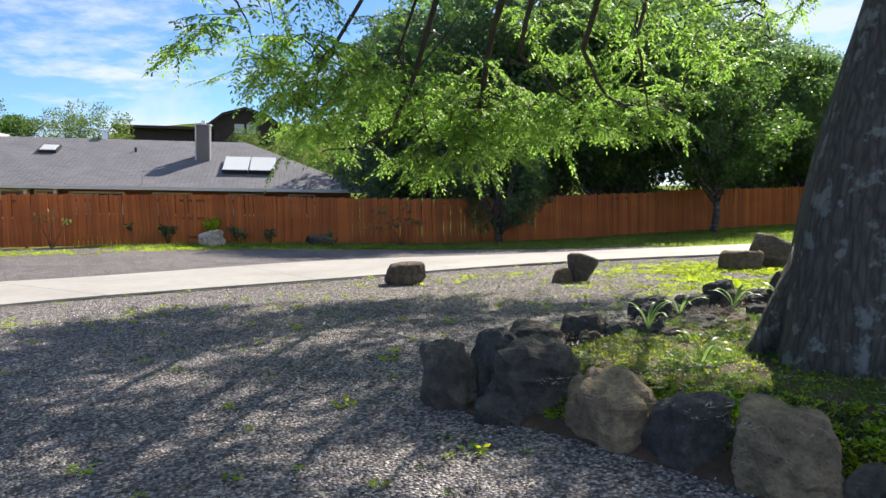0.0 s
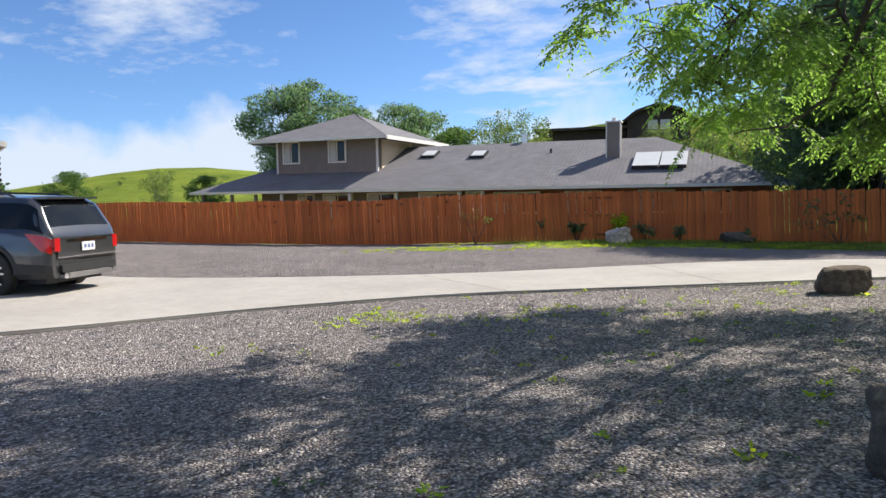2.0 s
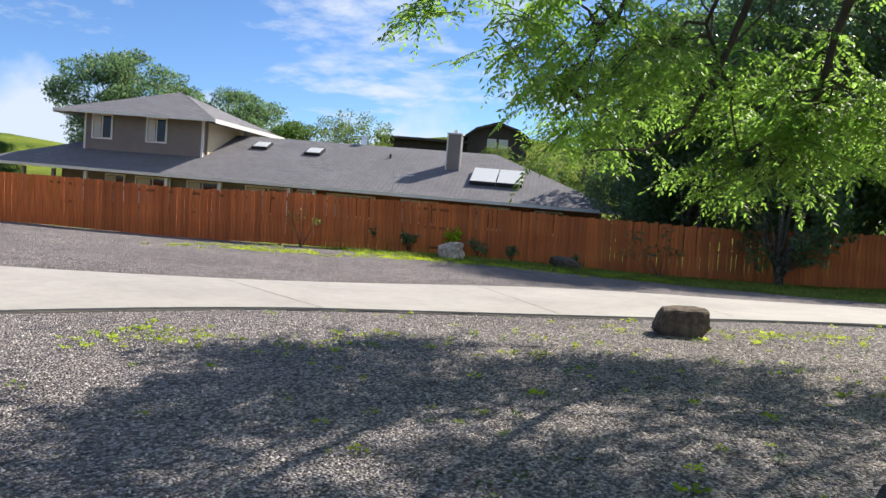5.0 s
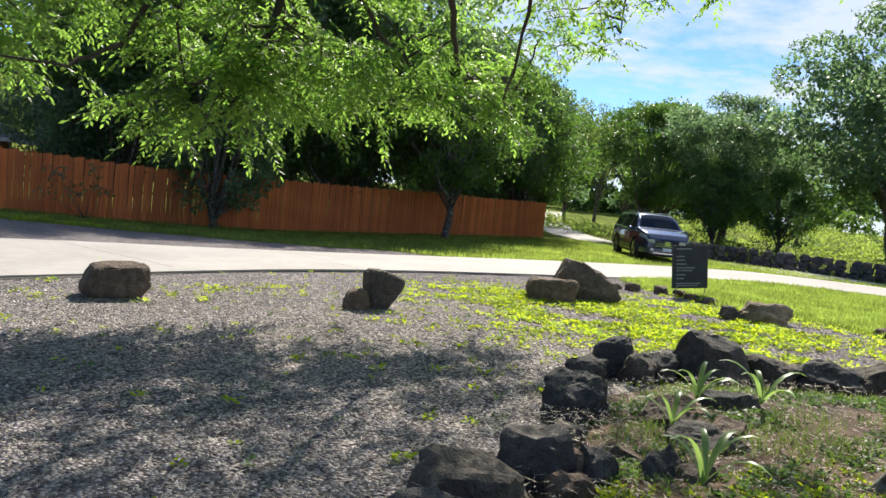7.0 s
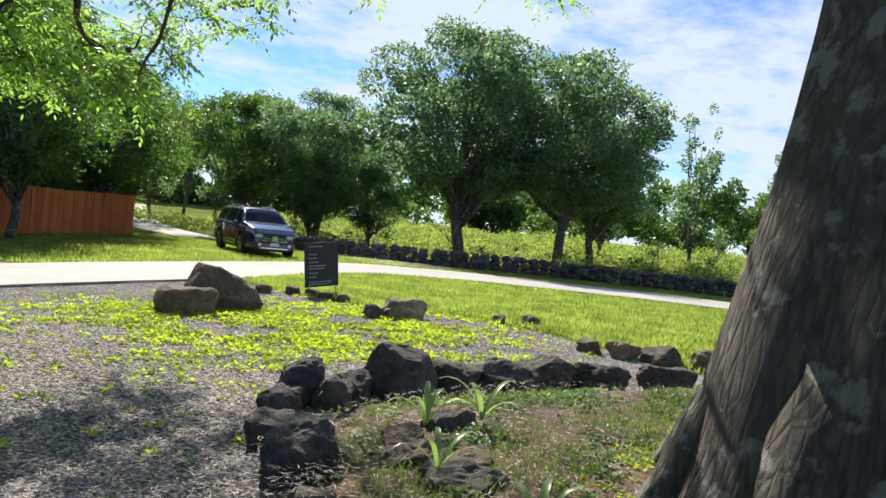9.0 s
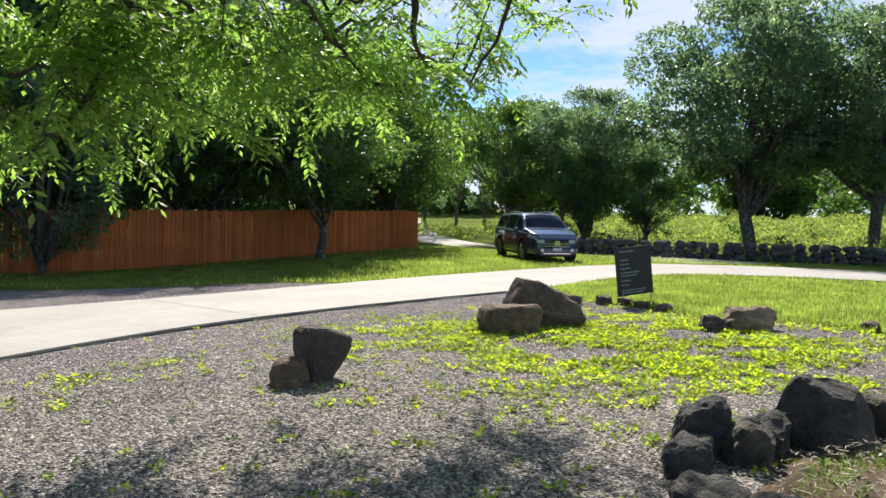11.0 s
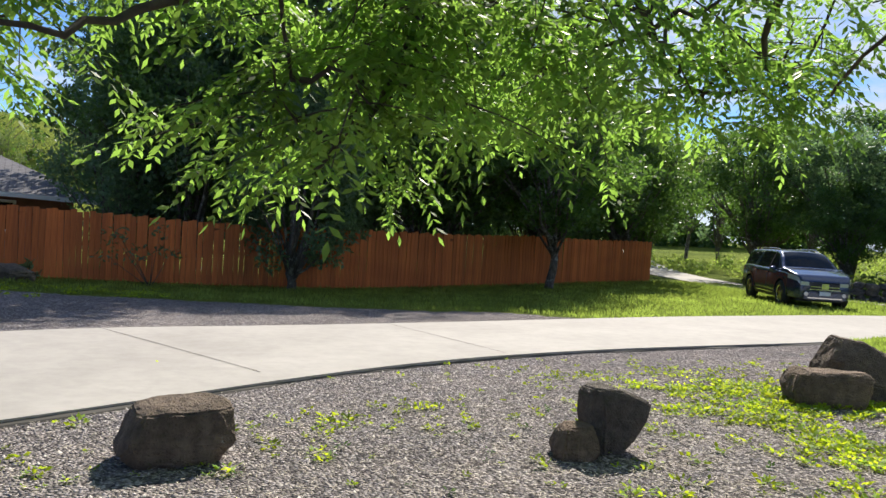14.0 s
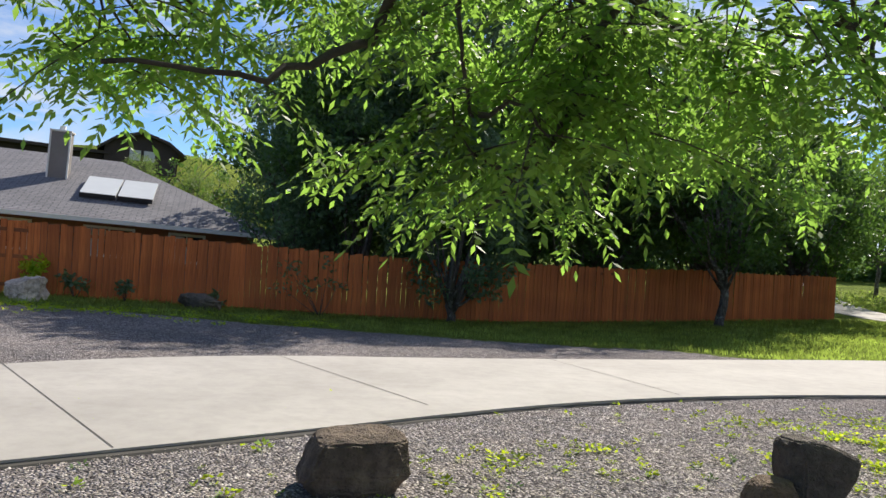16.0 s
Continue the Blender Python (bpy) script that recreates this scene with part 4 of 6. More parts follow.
    for y in (-1, 1):
        bm = bmesh.new()
        tube(bm, [(f - 0.02, y * (wf - 0.14), 0.47), (f + 0.058, y * (wf - 0.14), 0.47)], [0.06, 0.06], 12)
        part("fog_lamp", bm, LAMPGLASS, c)
        part("headlamp_inner", boxes((f - 0.06, y * (wf - 0.12) - 0.14, 0.72, f + 0.012, y * (wf - 0.12) + 0.10, 0.83)), LAMPGLASS, c)
    return c


# ---- rocks ----
def rock_mesh(sx, sy, sz, seed, rough=0.22, cuts=9, subdiv=3):
    rng = np.random.default_rng(seed)
    bm = bmesh.new()
    bmesh.ops.create_icosphere(bm, subdivisions=subdiv, radius=1.0)
    co = np.array([v.co[:] for v in bm.verts])
    co = co / (np.sum(np.abs(co) ** 4.5, axis=1) ** (1 / 4.5))[:, None]
    for _ in range(cuts):
        n = unit(rng.normal(0, 1, 3) * np.array([1, 1, 0.7]))
        d = rng.uniform(0.72, 1.05)
        over = co @ n - d
        co = co - np.maximum(over, 0)[:, None] * n * 0.94
    for k, v in enumerate(bm.verts):
        p = Vector(co[k])
        q = 1 + rough * noise.noise(p * 1.7 + Vector((seed, 0, 0))) + rough * 0.5 * noise.noise(p * 5 + Vector((0, seed, 0))) + rough * 0.22 * noise.noise(p * 13 + Vector((seed, seed, 0)))
        v.co = Vector((p.x * sx * q, p.y * sy * q, p.z * sz * q))
    low = min(v.co.z for v in bm.verts)
    for v in bm.verts:
        v.co.z = max(v.co.z, low * 0.75)
    return bm


def boulder(x, y, w, d, h, seed, mat, label, turn=0.0, lean=0.0, name="boulder", group="", z=None, sink=0.06, rough=0.19, taper=0.0):
    bm = rock_mesh(w / 2 * 1.04, d / 2 * 1.04, h / 2 * 1.1, seed, rough, 11, 4 if w > 0.3 else 3)
    bmesh.ops.transform(bm, matrix=pose(0, 0, 0, lean, lean * 0.5, 0), verts=bm.verts)
    low = min(v.co.z for v in bm.verts)
    bmesh.ops.translate(bm, vec=(0, 0, -low), verts=bm.verts)
    for v in bm.verts if taper else ():
        k = max(0.0, v.co.z / h)
        v.co.x, v.co.y = v.co.x * (1 - taper * k) - 0.22 * taper * k, v.co.y * (1 - taper * k)
    ob = part(name, bm, mat, None)
    z0 = float(gz(x, y)) if z is None else z
    ob.matrix_world = pose(x, y, z0 - sink, 0, 0, turn)
    for p in ob.data.polygons:
        p.use_smooth = False
    return tagged(ob, label, "rock", group)


# ---- trees ----
def spray_leaves(p, d, rng, leaflets=11, length=0.34, lw=0.028, ll=0.092, droop=0.35):
    """Feathery compound leaves: p, d (n, 3) give where each starts and the way it grows."""
    n = len(p)
    side = unit(np.cross(d, np.array([0, 0, 1.0])) + rng.normal(0, 0.25, (n, 3)))
    L = length * rng.uniform(0.7, 1.2, n)
    V, Fs, o = [], [], 0
    for k in range(leaflets):
        t = 0.15 + 0.85 * (k // 2) / max(1, (leaflets // 2))
        sg = 1 if k % 2 else -1
        base = p + d * (L * t)[:, None]
        base[:, 2] -= droop * L * t * t
        way = side * sg + d * 0.55 if k < leaflets - 1 else d.copy()
        way = unit(way + rng.normal(0, 0.18, (n, 3)) - np.array([0, 0, 0.45]))
        up_ = unit(np.cross(way, rng.normal(0, 0.6, (n, 3)) + np.array([0, 0, 1.0])))
        v, f = quads_at(base, way, up_, ll * rng.uniform(0.75, 1.2, n), lw * rng.uniform(0.8, 1.25, n) * 1.25)
        V.append(v)
        Fs.append(f + o)
        o += len(v)
    return np.concatenate(V), np.concatenate(Fs)


def big_mesh(name, V, Fq, mat, parent=None, label=""):
    me = bpy.data.meshes.new(name)
    me.vertices.add(len(V))
    me.vertices.foreach_set("co", V.astype(np.float32).ravel())
    me.loops.add(Fq.size)
    me.loops.foreach_set("vertex_index", Fq.astype(np.int32).ravel())
    me.polygons.add(len(Fq))
    me.polygons.foreach_set("loop_start", np.arange(0, Fq.size, Fq.shape[1], dtype=np.int32))
    me.update(calc_edges=True)
    me.materials.append(mat)
    ob = new(name, me)
    ob.parent = parent
    return tagged(ob, label)


def crown_cloud(rng, clumps, per, leaf, shell=0.55):
    """Single leaves gathered in clumps: (x, y, z, rx, ry, rz) each."""
    P = []
    for c in clumps:
        n = int(per * (c[3] * c[4] * c[5]) ** (2 / 3))
        v = unit(rng.normal(0, 1, (n, 3)))
        r = rng.uniform(shell, 1.0, n) ** 0.7
        lump = 1 + 0.22 * np.sin(v[:, 0] * 5 + c[0]) * np.sin(v[:, 1] * 6 + c[1]) + 0.15 * np.sin(v[:, 2] * 9 + c[2])
        P.append(np.array(c[:3]) + v * (r * lump)[:, None] * np.array(c[3:6]))
    P = np.concatenate(P)
    n = len(P)
    d = unit(rng.normal(0, 1, (n, 3)) + np.array([0, 0, -0.2]))
    s = unit(np.cross(d, rng.normal(0, 1, (n, 3))))
    return quads_at(P, d, s, leaf * rng.uniform(0.6, 1.3, n), leaf * 0.55 * rng.uniform(0.7, 1.3, n))


def make_tree(name, h, r, mat, seed, label, trunk_h=None, trunk_r=0.2, leaf=0.28, clumps=26, per=260, flat=0.75, tall=False, forks=4):
    rng = np.random.default_rng(seed)
    t = tagged(new(name), label, "tree", "background trees")
    th = trunk_h or h * 0.35
    cz = (h + th) / 2
    cl = []
    for i in range(clumps):
        a, q = rng.uniform(0, 2 * math.pi), math.sqrt(rng.uniform(0.0, 1))
        zz = rng.uniform(-1, 1)
        lim = math.sqrt(max(0.05, 1 - zz * zz)) if not tall else (1 - 0.5 * (zz + 1) / 2)
        rr = r * rng.uniform(0.12, 0.27) * (1 if not tall else 0.9)
        cl.append((math.cos(a) * q * lim * (r - rr * 0.6), math.sin(a) * q * lim * (r - rr * 0.6), cz + zz * ((h - th) / 2 - rr * flat * 0.5), rr, rr, rr * flat))
    bm = bmesh.new()
    top = np.array([rng.normal(0, r * 0.06), rng.normal(0, r * 0.06), th])
    main = bent((0, 0, -0.3), top, 6, trunk_r * 0.25, rng)
    tube(bm, main, np.linspace(trunk_r, trunk_r * 0.7, 6), 9, 0.15, seed)
    for i in range(min(len(cl), forks * 4)):
        c = cl[i]
        start = main[-1 - (i % 3)]
        limb = bent(start, c[:3], 6, r * 0.03, rng, 0.04 * r)
        tube(bm, limb, np.linspace(trunk_r * (0.55 if i < forks else 0.3), trunk_r * 0.08, 6), 6, 0.1, i)
    part("trunk", bm, BARK if trunk_r < 0.5 else BARK, t, smooth=True)
    V, Fq = crown_cloud(rng, cl, per, leaf)
    big_mesh("crown", V, Fq, mat, t)
    return t


def place(t, x, y, turn=0.0, s=1.0, z=None, label=""):
    m = pose(x, y, float(gz(x, y)) if z is None else z, 0, 0, turn) @ Matrix.Diagonal((s, s, s, 1))
    o = t.copy()
    scene.collection.objects.link(o)
    for ch in t.children:
        k = ch.copy()
        scene.collection.objects.link(k)
        k.parent = o
    o.matrix_basis = m
    if label:
        o["label"] = label
    return o


TREE = (3.34, 5.06)


def main_tree():
    rng = np.random.default_rng(11)
    tx, ty = TREE
    z0 = 0.15
    t = thing("shade_tree", Matrix(), "large old shade tree with grey lichened bark and drooping feathery leaves", "tree")
    bm = bmesh.new()
    # trunk, flared at its foot and leaning a little away
    P = [(tx, ty, z0 - 0.3), (tx, ty, 0.25), (tx, ty, 0.5), (tx, ty, 0.8), (tx + .01, ty - .05, 1.2), (tx + .03, ty - .09, 1.67), (tx + .06, ty - .1, 2.1), (tx + .14, ty - .11, 2.55), (tx + .24, ty - .11, 3.0), (tx + .36, ty - .1, 3.65)]
    tube(bm, P, [1.05, 1.0, .95, .90, .84, .76, .68, .63, .60, .56], 128, 0.11, 3.0)
    for a in (200, 245, 285, 330, 20, 75, 115, 160):
        a = radians(a)
        L = rng.uniform(0.98, 1.10)
        pts = [(tx + math.cos(a) * q, ty + math.sin(a) * q, z0 + hgt) for q, hgt in ((0.5, 0.8), (0.72, 0.5), (0.88, 0.3), (L, 0.14), (L + 0.25, -0.15))]
        tube(bm, pts, [0.3, 0.22, 0.15, 0.09, 0.03], 10, 0.25, a)
    part("trunk", bm, BARK, t, "grey furrowed trunk with lichen patches", True)
    crotch = np.array([tx + .34, ty - .05, 3.6])
    limbs = []
    # each limb arches over and comes down through the last points
    runs = [([(-0.35, 11.1, 3.3), (-0.72, 11.35, 2.5), (-1.15, 10.85, 2.15), (-1.7, 10.5, 2.1)], 0.10),
            ([(0.75, 11.5, 3.5), (0.60, 11.9, 2.65), (0.42, 11.86, 2.25), (0.25, 11.84, 1.99), (-0.05, 11.6, 1.72)], 0.11),
            ([(1.2, 11.0, 3.5), (1.9, 11.5, 2.95), (2.5, 12.0, 2.75), (3.1, 12.1, 2.4)], 0.09),
            ([(2.0, 10.2, 3.4), (2.5, 11.0, 2.85), (3.2, 11.8, 2.75), (4.2, 12.4, 2.9)], 0.09),
            ([(2.6, 9.6, 3.5), (3.0, 10.6, 2.75), (3.3, 11.3, 2.5)], 0.06),
            ([(-0.6, 10.8, 3.5), (-0.25, 11.5, 2.9), (-0.15, 11.7, 2.25)], 0.06),
            ([(-1.4, 10.0, 3.5), (-1.9, 10.9, 3.1), (-2.3, 11.4, 2.9)], 0.07),
            ([(-2.0, 8.6, 4.6), (-2.6, 9.2, 4.1), (-3.2, 9.0, 4.3)], 0.06), ([(5.0, 11.6, 4.6), (5.6, 12.4, 3.9)], 0.08), ([(7.0, 10.6, 4.9)], 0.09), ([(8.5, 7.5, 6.0)], 0.08), ([(7.5, 3.0, 6.5)], 0.08),
            ([(3.5, 1.0, 7.0)], 0.07), ([(4.0, 6.5, 9.0)], 0.1), ([(0.5, 12.6, 7.0)], 0.07)]
    br = bmesh.new()
    for ends, r0 in runs:
        first = np.array(ends[0])
        if first[2] < 4.7:
            top = crotch * 0.4 + first * 0.6
            top[2] = 6.2
            way = np.concatenate([bent(crotch, top, 8, 0.10, rng, 0.15), bent(top, first, 8, 0.07, rng, 0.15)[1:]])
            way[1:-1] = (way[:-2] + 2 * way[1:-1] + way[2:]) / 4
        else:
            way = bent(crotch, first, 14, 0.09, rng, 0.3)
        for a, b in zip(ends, ends[1:]):
            way = np.concatenate([way, bent(a, b, 6, 0.022, rng)[1:]])
        n = len(way)
        tube(br, way, 0.010 + 0.75 * r0 * (1 - np.linspace(0, 1, n)) ** 1.5, 9, 0.12, first[0])
        limbs.append(way)
    part("limb", br, TWIG, t, "dark bending limbs", True)
    tw = bmesh.new()
    P, D = [], []
    spots = [(0.0, 11.75, 2.13, 0.45, 0.5, 0.35, 8), (0.5, 11.9, 2.33, 0.6, 0.5, 0.35, 9), (0.3, 11.9, 2.88, 0.8, 0.6, 0.5, 13), (1.2, 11.9, 2.88, 0.9, 0.8, 0.55, 15), (2.0, 11.9, 2.78, 0.8, 0.8, 0.4, 11), (2.9, 12.0, 2.73, 0.6, 0.7, 0.4, 8),
             (2.4, 11.6, 3.38, 1.1, 0.9, 0.5, 8), (-0.5, 11.5, 3.03, 0.7, 0.6, 0.5, 10), (3.7, 12.3, 3.28, 0.9, 0.8, 0.5, 9), (4.9, 12.6, 3.88, 0.9, 0.9, 0.5, 6), (-1.1, 11.0, 3.28, 0.7, 0.7, 0.5, 8), (-2.0, 12.0, 2.75, 0.65, 0.6, 0.45, 17), (-2.2, 11.7, 3.3, 0.7, 0.6, 0.45, 10),
             (-2.2, 11.1, 3.18, 0.6, 0.6, 0.45, 6), (-1.9, 10.2, 3.58, 0.6, 0.6, 0.4, 4), (1.4, 12.2, 3.98, 1.8, 1.0, 0.7, 8), (-0.3, 11.6, 4.08, 1.3, 0.9, 0.7, 6), (3.6, 12.0, 4.48, 1.6, 1.1, 0.8, 8), (5.6, 11.4, 4.48, 1.1, 1.0, 0.5, 4),
             (1.2, 12.6, 5.18, 2.4, 1.2, 0.8, 6), (4.2, 12.8, 5.58, 2.2, 1.3, 0.9, 6), (-1.75, 8.9, 4.03, 0.5, 0.9, 0.35, 4), (0.3, 9.8, 4.68, 1.6, 1.2, 0.5, 6), (3.0, 10.4, 4.48, 1.6, 1.2, 0.6, 7), (2.9, 9.4, 3.88, 0.9, 0.7, 0.4, 4),
             (4.6, 9.3, 4.28, 0.9, 0.9, 0.35, 4), (7.2, 9.4, 4.88, 1.0, 1.0, 0.4, 3), (-3.2, 8.9, 4.4, 0.5, 0.5, 0.2, 4), (-2.5, 9.4, 3.55, 0.7, 0.5, 0.35, 9), (-1.7, 9.8, 3.4, 0.6, 0.5, 0.35, 7), (-0.6, 12.4, 3.3, 0.9, 0.7, 0.5, 9), (1.0, 12.8, 3.1, 1.2, 0.7, 0.6, 10)]
    alllimb = np.concatenate([w[7:] for w in limbs])
    for (cx, cy, cz, rx, ry, rz, count) in spots:
        c = np.array([cx, cy, cz])
        near = alllimb[np.argsort(np.linalg.norm(alllimb - c, axis=1))[:4]]
        for j in range(max(3, count // 3)):
            lb = bent(near[j % 4], c + rng.uniform(-0.7, 0.7, 3) * np.array([rx, ry, rz]), 7, 0.05, rng, 0.08)
            tube(tw, lb, np.linspace(0.020, 0.006, 7), 5)
        for _ in range(int(count * 1.75)):
            # a drooping twig with compound leaves along both sides and at its end
            start = c + unit(rng.normal(0, 1, 3)) * rng.uniform(0.15, 1.0) ** 0.5 * np.array([rx, ry, rz])
            aim = unit(np.array([rng.normal(0, 1), rng.normal(0, 1), rng.normal(-0.25, 0.3)]))
            L, k = rng.uniform(0.35, 0.8), 9
            u = np.linspace(0, 1, k)
            way = start + aim * (u * L)[:, None] + np.array([0, 0, -0.15 * L]) * (u ** 2)[:, None]
            way[:, 2] += max(0.0, (1.72 if abs(start[0]) < 0.5 else 1.95) - way[-1, 2])
            tube(tw, way[::2], np.linspace(0.007, 0.003, 5), 4)
            side = unit(np.cross(aim, [0, 0, 1.0]))
            for q in range(k):
                P.append(way[q])
                sg = 1 if q % 2 else -1
                D.append(unit(aim * (0.5 + 0.6 * u[q]) + side * sg * (1.0 - 0.6 * u[q]) + rng.normal(0, 0.25, 3) - np.array([0, 0, 0.25])))
    tagged(part("twig", tw, TWIG, t), kind="stuff")
    V, Fq = spray_leaves(np.array(P), np.array(D), rng, 13, 0.32, 0.025, 0.086, 0.3)
    big_mesh("leaves", V, Fq, LEAF, t, "bright green feathery leaves")
    # high crown, out of reach of the eye but for its shade
    cl = [(-0.5, 5.5, 6.6, 1.6, 1.6, 0.9), (-1.8, 8.0, 6.4, 1.5, 1.5, 0.8), (-2.9, 9.9, 6.9, 1.5, 1.4, 0.8), (-3.5, 7.6, 7.2, 1.5, 1.6, 0.8), (-3.0, 5.0, 7.2, 1.6, 1.6, 0.8), (-1.2, 11.0, 6.9, 1.5, 1.3, 0.8), (1.0, 7.5, 7.2, 2.0, 2.0, 1.2), (3.5, 5.5, 8.2, 2.2, 2.2, 1.5), (6.0, 7.0, 8.0, 2.3, 2.3, 1.4),
          (3.0, 9.5, 7.2, 2.2, 2.2, 1.2), (6.3, 9.6, 7.2, 1.8, 1.8, 1.0), (0.6, 3.0, 7.0, 1.7, 1.6, 1.0), (4.2, 2.5, 7.4, 2.0, 1.8, 1.2), (7.6, 4.5, 7.2, 1.8, 1.8, 1.2), (0.2, 10.6, 6.6, 1.6, 1.5, 0.9), (-2.0, 2.6, 7.4, 1.5, 1.5, 0.8), (0.2, 15.0, 6.8, 1.3, 1.1, 0.5), (-0.3, 8.0, 7.2, 1.6, 1.6, 0.8), (1.6, 9.6, 7.6, 1.7, 1.6, 0.9), (1.4, 5.2, 7.6, 1.7, 1.7, 0.9), (4.8, 8.4, 8.0, 1.8, 1.8, 1.0), (-1.6, 4.6, 7.6, 1.5, 1.5, 0.8), (2.6, 3.8, 7.8, 1.7, 1.7, 0.9), (5.6, 4.6, 7.9, 1.8, 1.8, 1.0), (8.0, 7.4, 7.6, 1.6, 1.6, 0.8), (-1.9, 10.1, 7.4, 1.35, 1.2, 0.6), (-0.4, 11.5, 7.4, 1.35, 1.2, 0.6), (1.0, 13.4, 7.4, 1.35, 1.2, 0.6), (2.2, 14.9, 7.4, 1.35, 1.2, 0.6), (0.6, 10.3, 7.4, 1.35, 1.2, 0.6), (2.2, 12.3, 7.4, 1.35, 1.2, 0.6), (3.6, 13.7, 7.4, 1.35, 1.2, 0.6), (-1.0, 8.7, 7.4, 1.35, 1.2, 0.6), (1.6, 9.4, 7.4, 1.35, 1.2, 0.6), (3.4, 10.9, 7.4, 1.35, 1.2, 0.6), (4.7, 12.3, 7.4, 1.35, 1.2, 0.6), (4.8, 9.3, 7.4, 1.35, 1.2, 0.6), (2.8, 7.7, 7.4, 1.35, 1.2, 0.6), (6.2, 10.7, 7.4, 1.35, 1.2, 0.6), (-2.6, 8.1, 7.4, 1.35, 1.2, 0.6), (0.2, 7.3, 7.4, 1.35, 1.2, 0.6)]
    cl2 = []
    for c in cl:
        for _ in range(12):
            v = unit(rng.normal(0, 1, 3)) * rng.uniform(0.1, 1.0)
            r = rng.uniform(0.35, 0.75)
            cl2.append((c[0] + v[0] * c[3], c[1] + v[1] * c[4], c[2] + v[2] * c[5], r, r, r * 0.6))
    V, Fq = crown_cloud(rng, cl2, 480, 0.15, 0.2)
    big_mesh("upper_crown", V, Fq, LEAF, t)


build_house()
build_hill_house()
build_garage()
build_car("grey_suv", pose(-14.75, 7.72, 0.27, 0, -2.0, 199.3), Car(H=1.80, wr=0.40, hood=1.13, nose=0.97), GREYPAINT, "dark grey family SUV parked before the garage door", "rear")
build_car("navy_suv", pose(18.5, 26.5, -0.37, 0, 0, 245.2), Car(L=5.0, W=1.96, H=1.77, wb=2.9, nose=0.98, hood=1.16), BLUEPAINT, "dark navy SUV parked on the grass by the drive", "front")

# boulders along the drive
def hewn(x, y, rings, seed, mat, label, turn=0.0, slope=0.0):
    """A boulder with broad broken faces: rings of (height, left, right, front, back, corner), the top sloping off."""
    rng = np.random.default_rng(seed)
    bm, loops = bmesh.new(), []
    for z, x0, x1, y0, y1, c in rings:
        k = rng.uniform(0.6, 1.4, 8) * c
        pts = [(x0 + k[0], y0), (x1 - k[1], y0 + k[1] * 0.3), (x1, y0 + k[2]), (x1 - k[3] * 0.2, y1 - k[3]), (x1 - k[4], y1), (x0 + k[5], y1), (x0, y1 - k[6]), (x0 + k[7] * 0.2, y0 + k[7])]
        loops.append([bm.verts.new((px + rng.normal(0, 0.008), py + rng.normal(0, 0.008), z + (slope * px if z > 0.2 else 0) + rng.normal(0, 0.008))) for px, py in pts])
    for a, b in zip(loops, loops[1:]):
        for q in range(8):
            bm.faces.new((a[q], a[(q + 1) % 8], b[(q + 1) % 8], b[q]))
    bm.faces.new(loops[-1])
    bm.faces.new(loops[0][::-1])
    bmesh.ops.triangulate(bm, faces=bm.faces[:])
    bmesh.ops.subdivide_edges(bm, edges=bm.edges[:], cuts=1, use_grid_fill=True)
    bmesh.ops.bevel(bm, geom=[e for e in bm.edges if len(e.link_faces) == 2 and e.calc_face_angle() > 0.25], offset=0.014, segments=2, affect="EDGES")
    bmesh.ops.triangulate(bm, faces=bm.faces[:])
    for _ in range(2):
        bmesh.ops.subdivide_edges(bm, edges=[e for e in bm.edges if e.calc_length() > 0.05], cuts=1)
        bmesh.ops.triangulate(bm, faces=bm.faces[:])
    for v in bm.verts:
        p = v.co + Vector((seed, 0, 0))
        d = 0.022 * noise.noise(p * 5) + 0.012 * noise.noise(p * 15) + 0.006 * noise.noise(p * 40)
        v.co += Vector((v.co.x, v.co.y, v.co.z - 0.2)).normalized() * d
    ob = part("boulder", bm, mat, None)
    ob.matrix_world = pose(x, y, float(gz(x, y)) - 0.05, 0, 0, turn)
    return tagged(ob, label, "rock", "boulders by the drive")


hewn(-0.66, 12.45, [(0.0, -.25, .24, -.18, .18, .08), (0.10, -.37, .27, -.24, .22, .09), (0.18, -.37, .33, -.26, .24, .10), (0.38, -.27, .34, -.20, .24, .10), (0.42, -.19, .26, -.12, .18, .07)], 3, BROWN_ROCK, "brown squarish boulder with a flat rough top on gravel", 6)
hewn(2.30, 12.12, [(0.0, -.15, .10, -.15, .16, .06), (0.14, -.17, .13, -.17, .18, .06), (0.32, -.19, .29, -.18, .20, .08), (0.44, -.20, .31, -.15, .18, .08), (0.50, -.17, .06, -.10, .12, .05)], 8, BROWN_ROCK, "brown boulder with an overhanging top, next to a low stone", -5, -0.10)
hewn(1.99, 12.02, [(0.0, -.16, .14, -.13, .13, .05), (0.12, -.18, .17, -.15, .15, .06), (0.24, -.14, .15, -.11, .12, .05), (0.27, -.08, .10, -.07, .08, .03)], 12, BROWN_ROCK, "small low brown stone leaning on a boulder", -20)
hewn(5.40, 13.05, [(0.0, -.34, .32, -.20, .22, .06), (0.18, -.40, .36, -.24, .25, .07), (0.34, -.34, .38, -.20, .24, .06), (0.39, -.28, .32, -.14, .18, .05)], 21, BROWN_ROCK, "brown block-shaped boulder with a level top among weeds", -25)
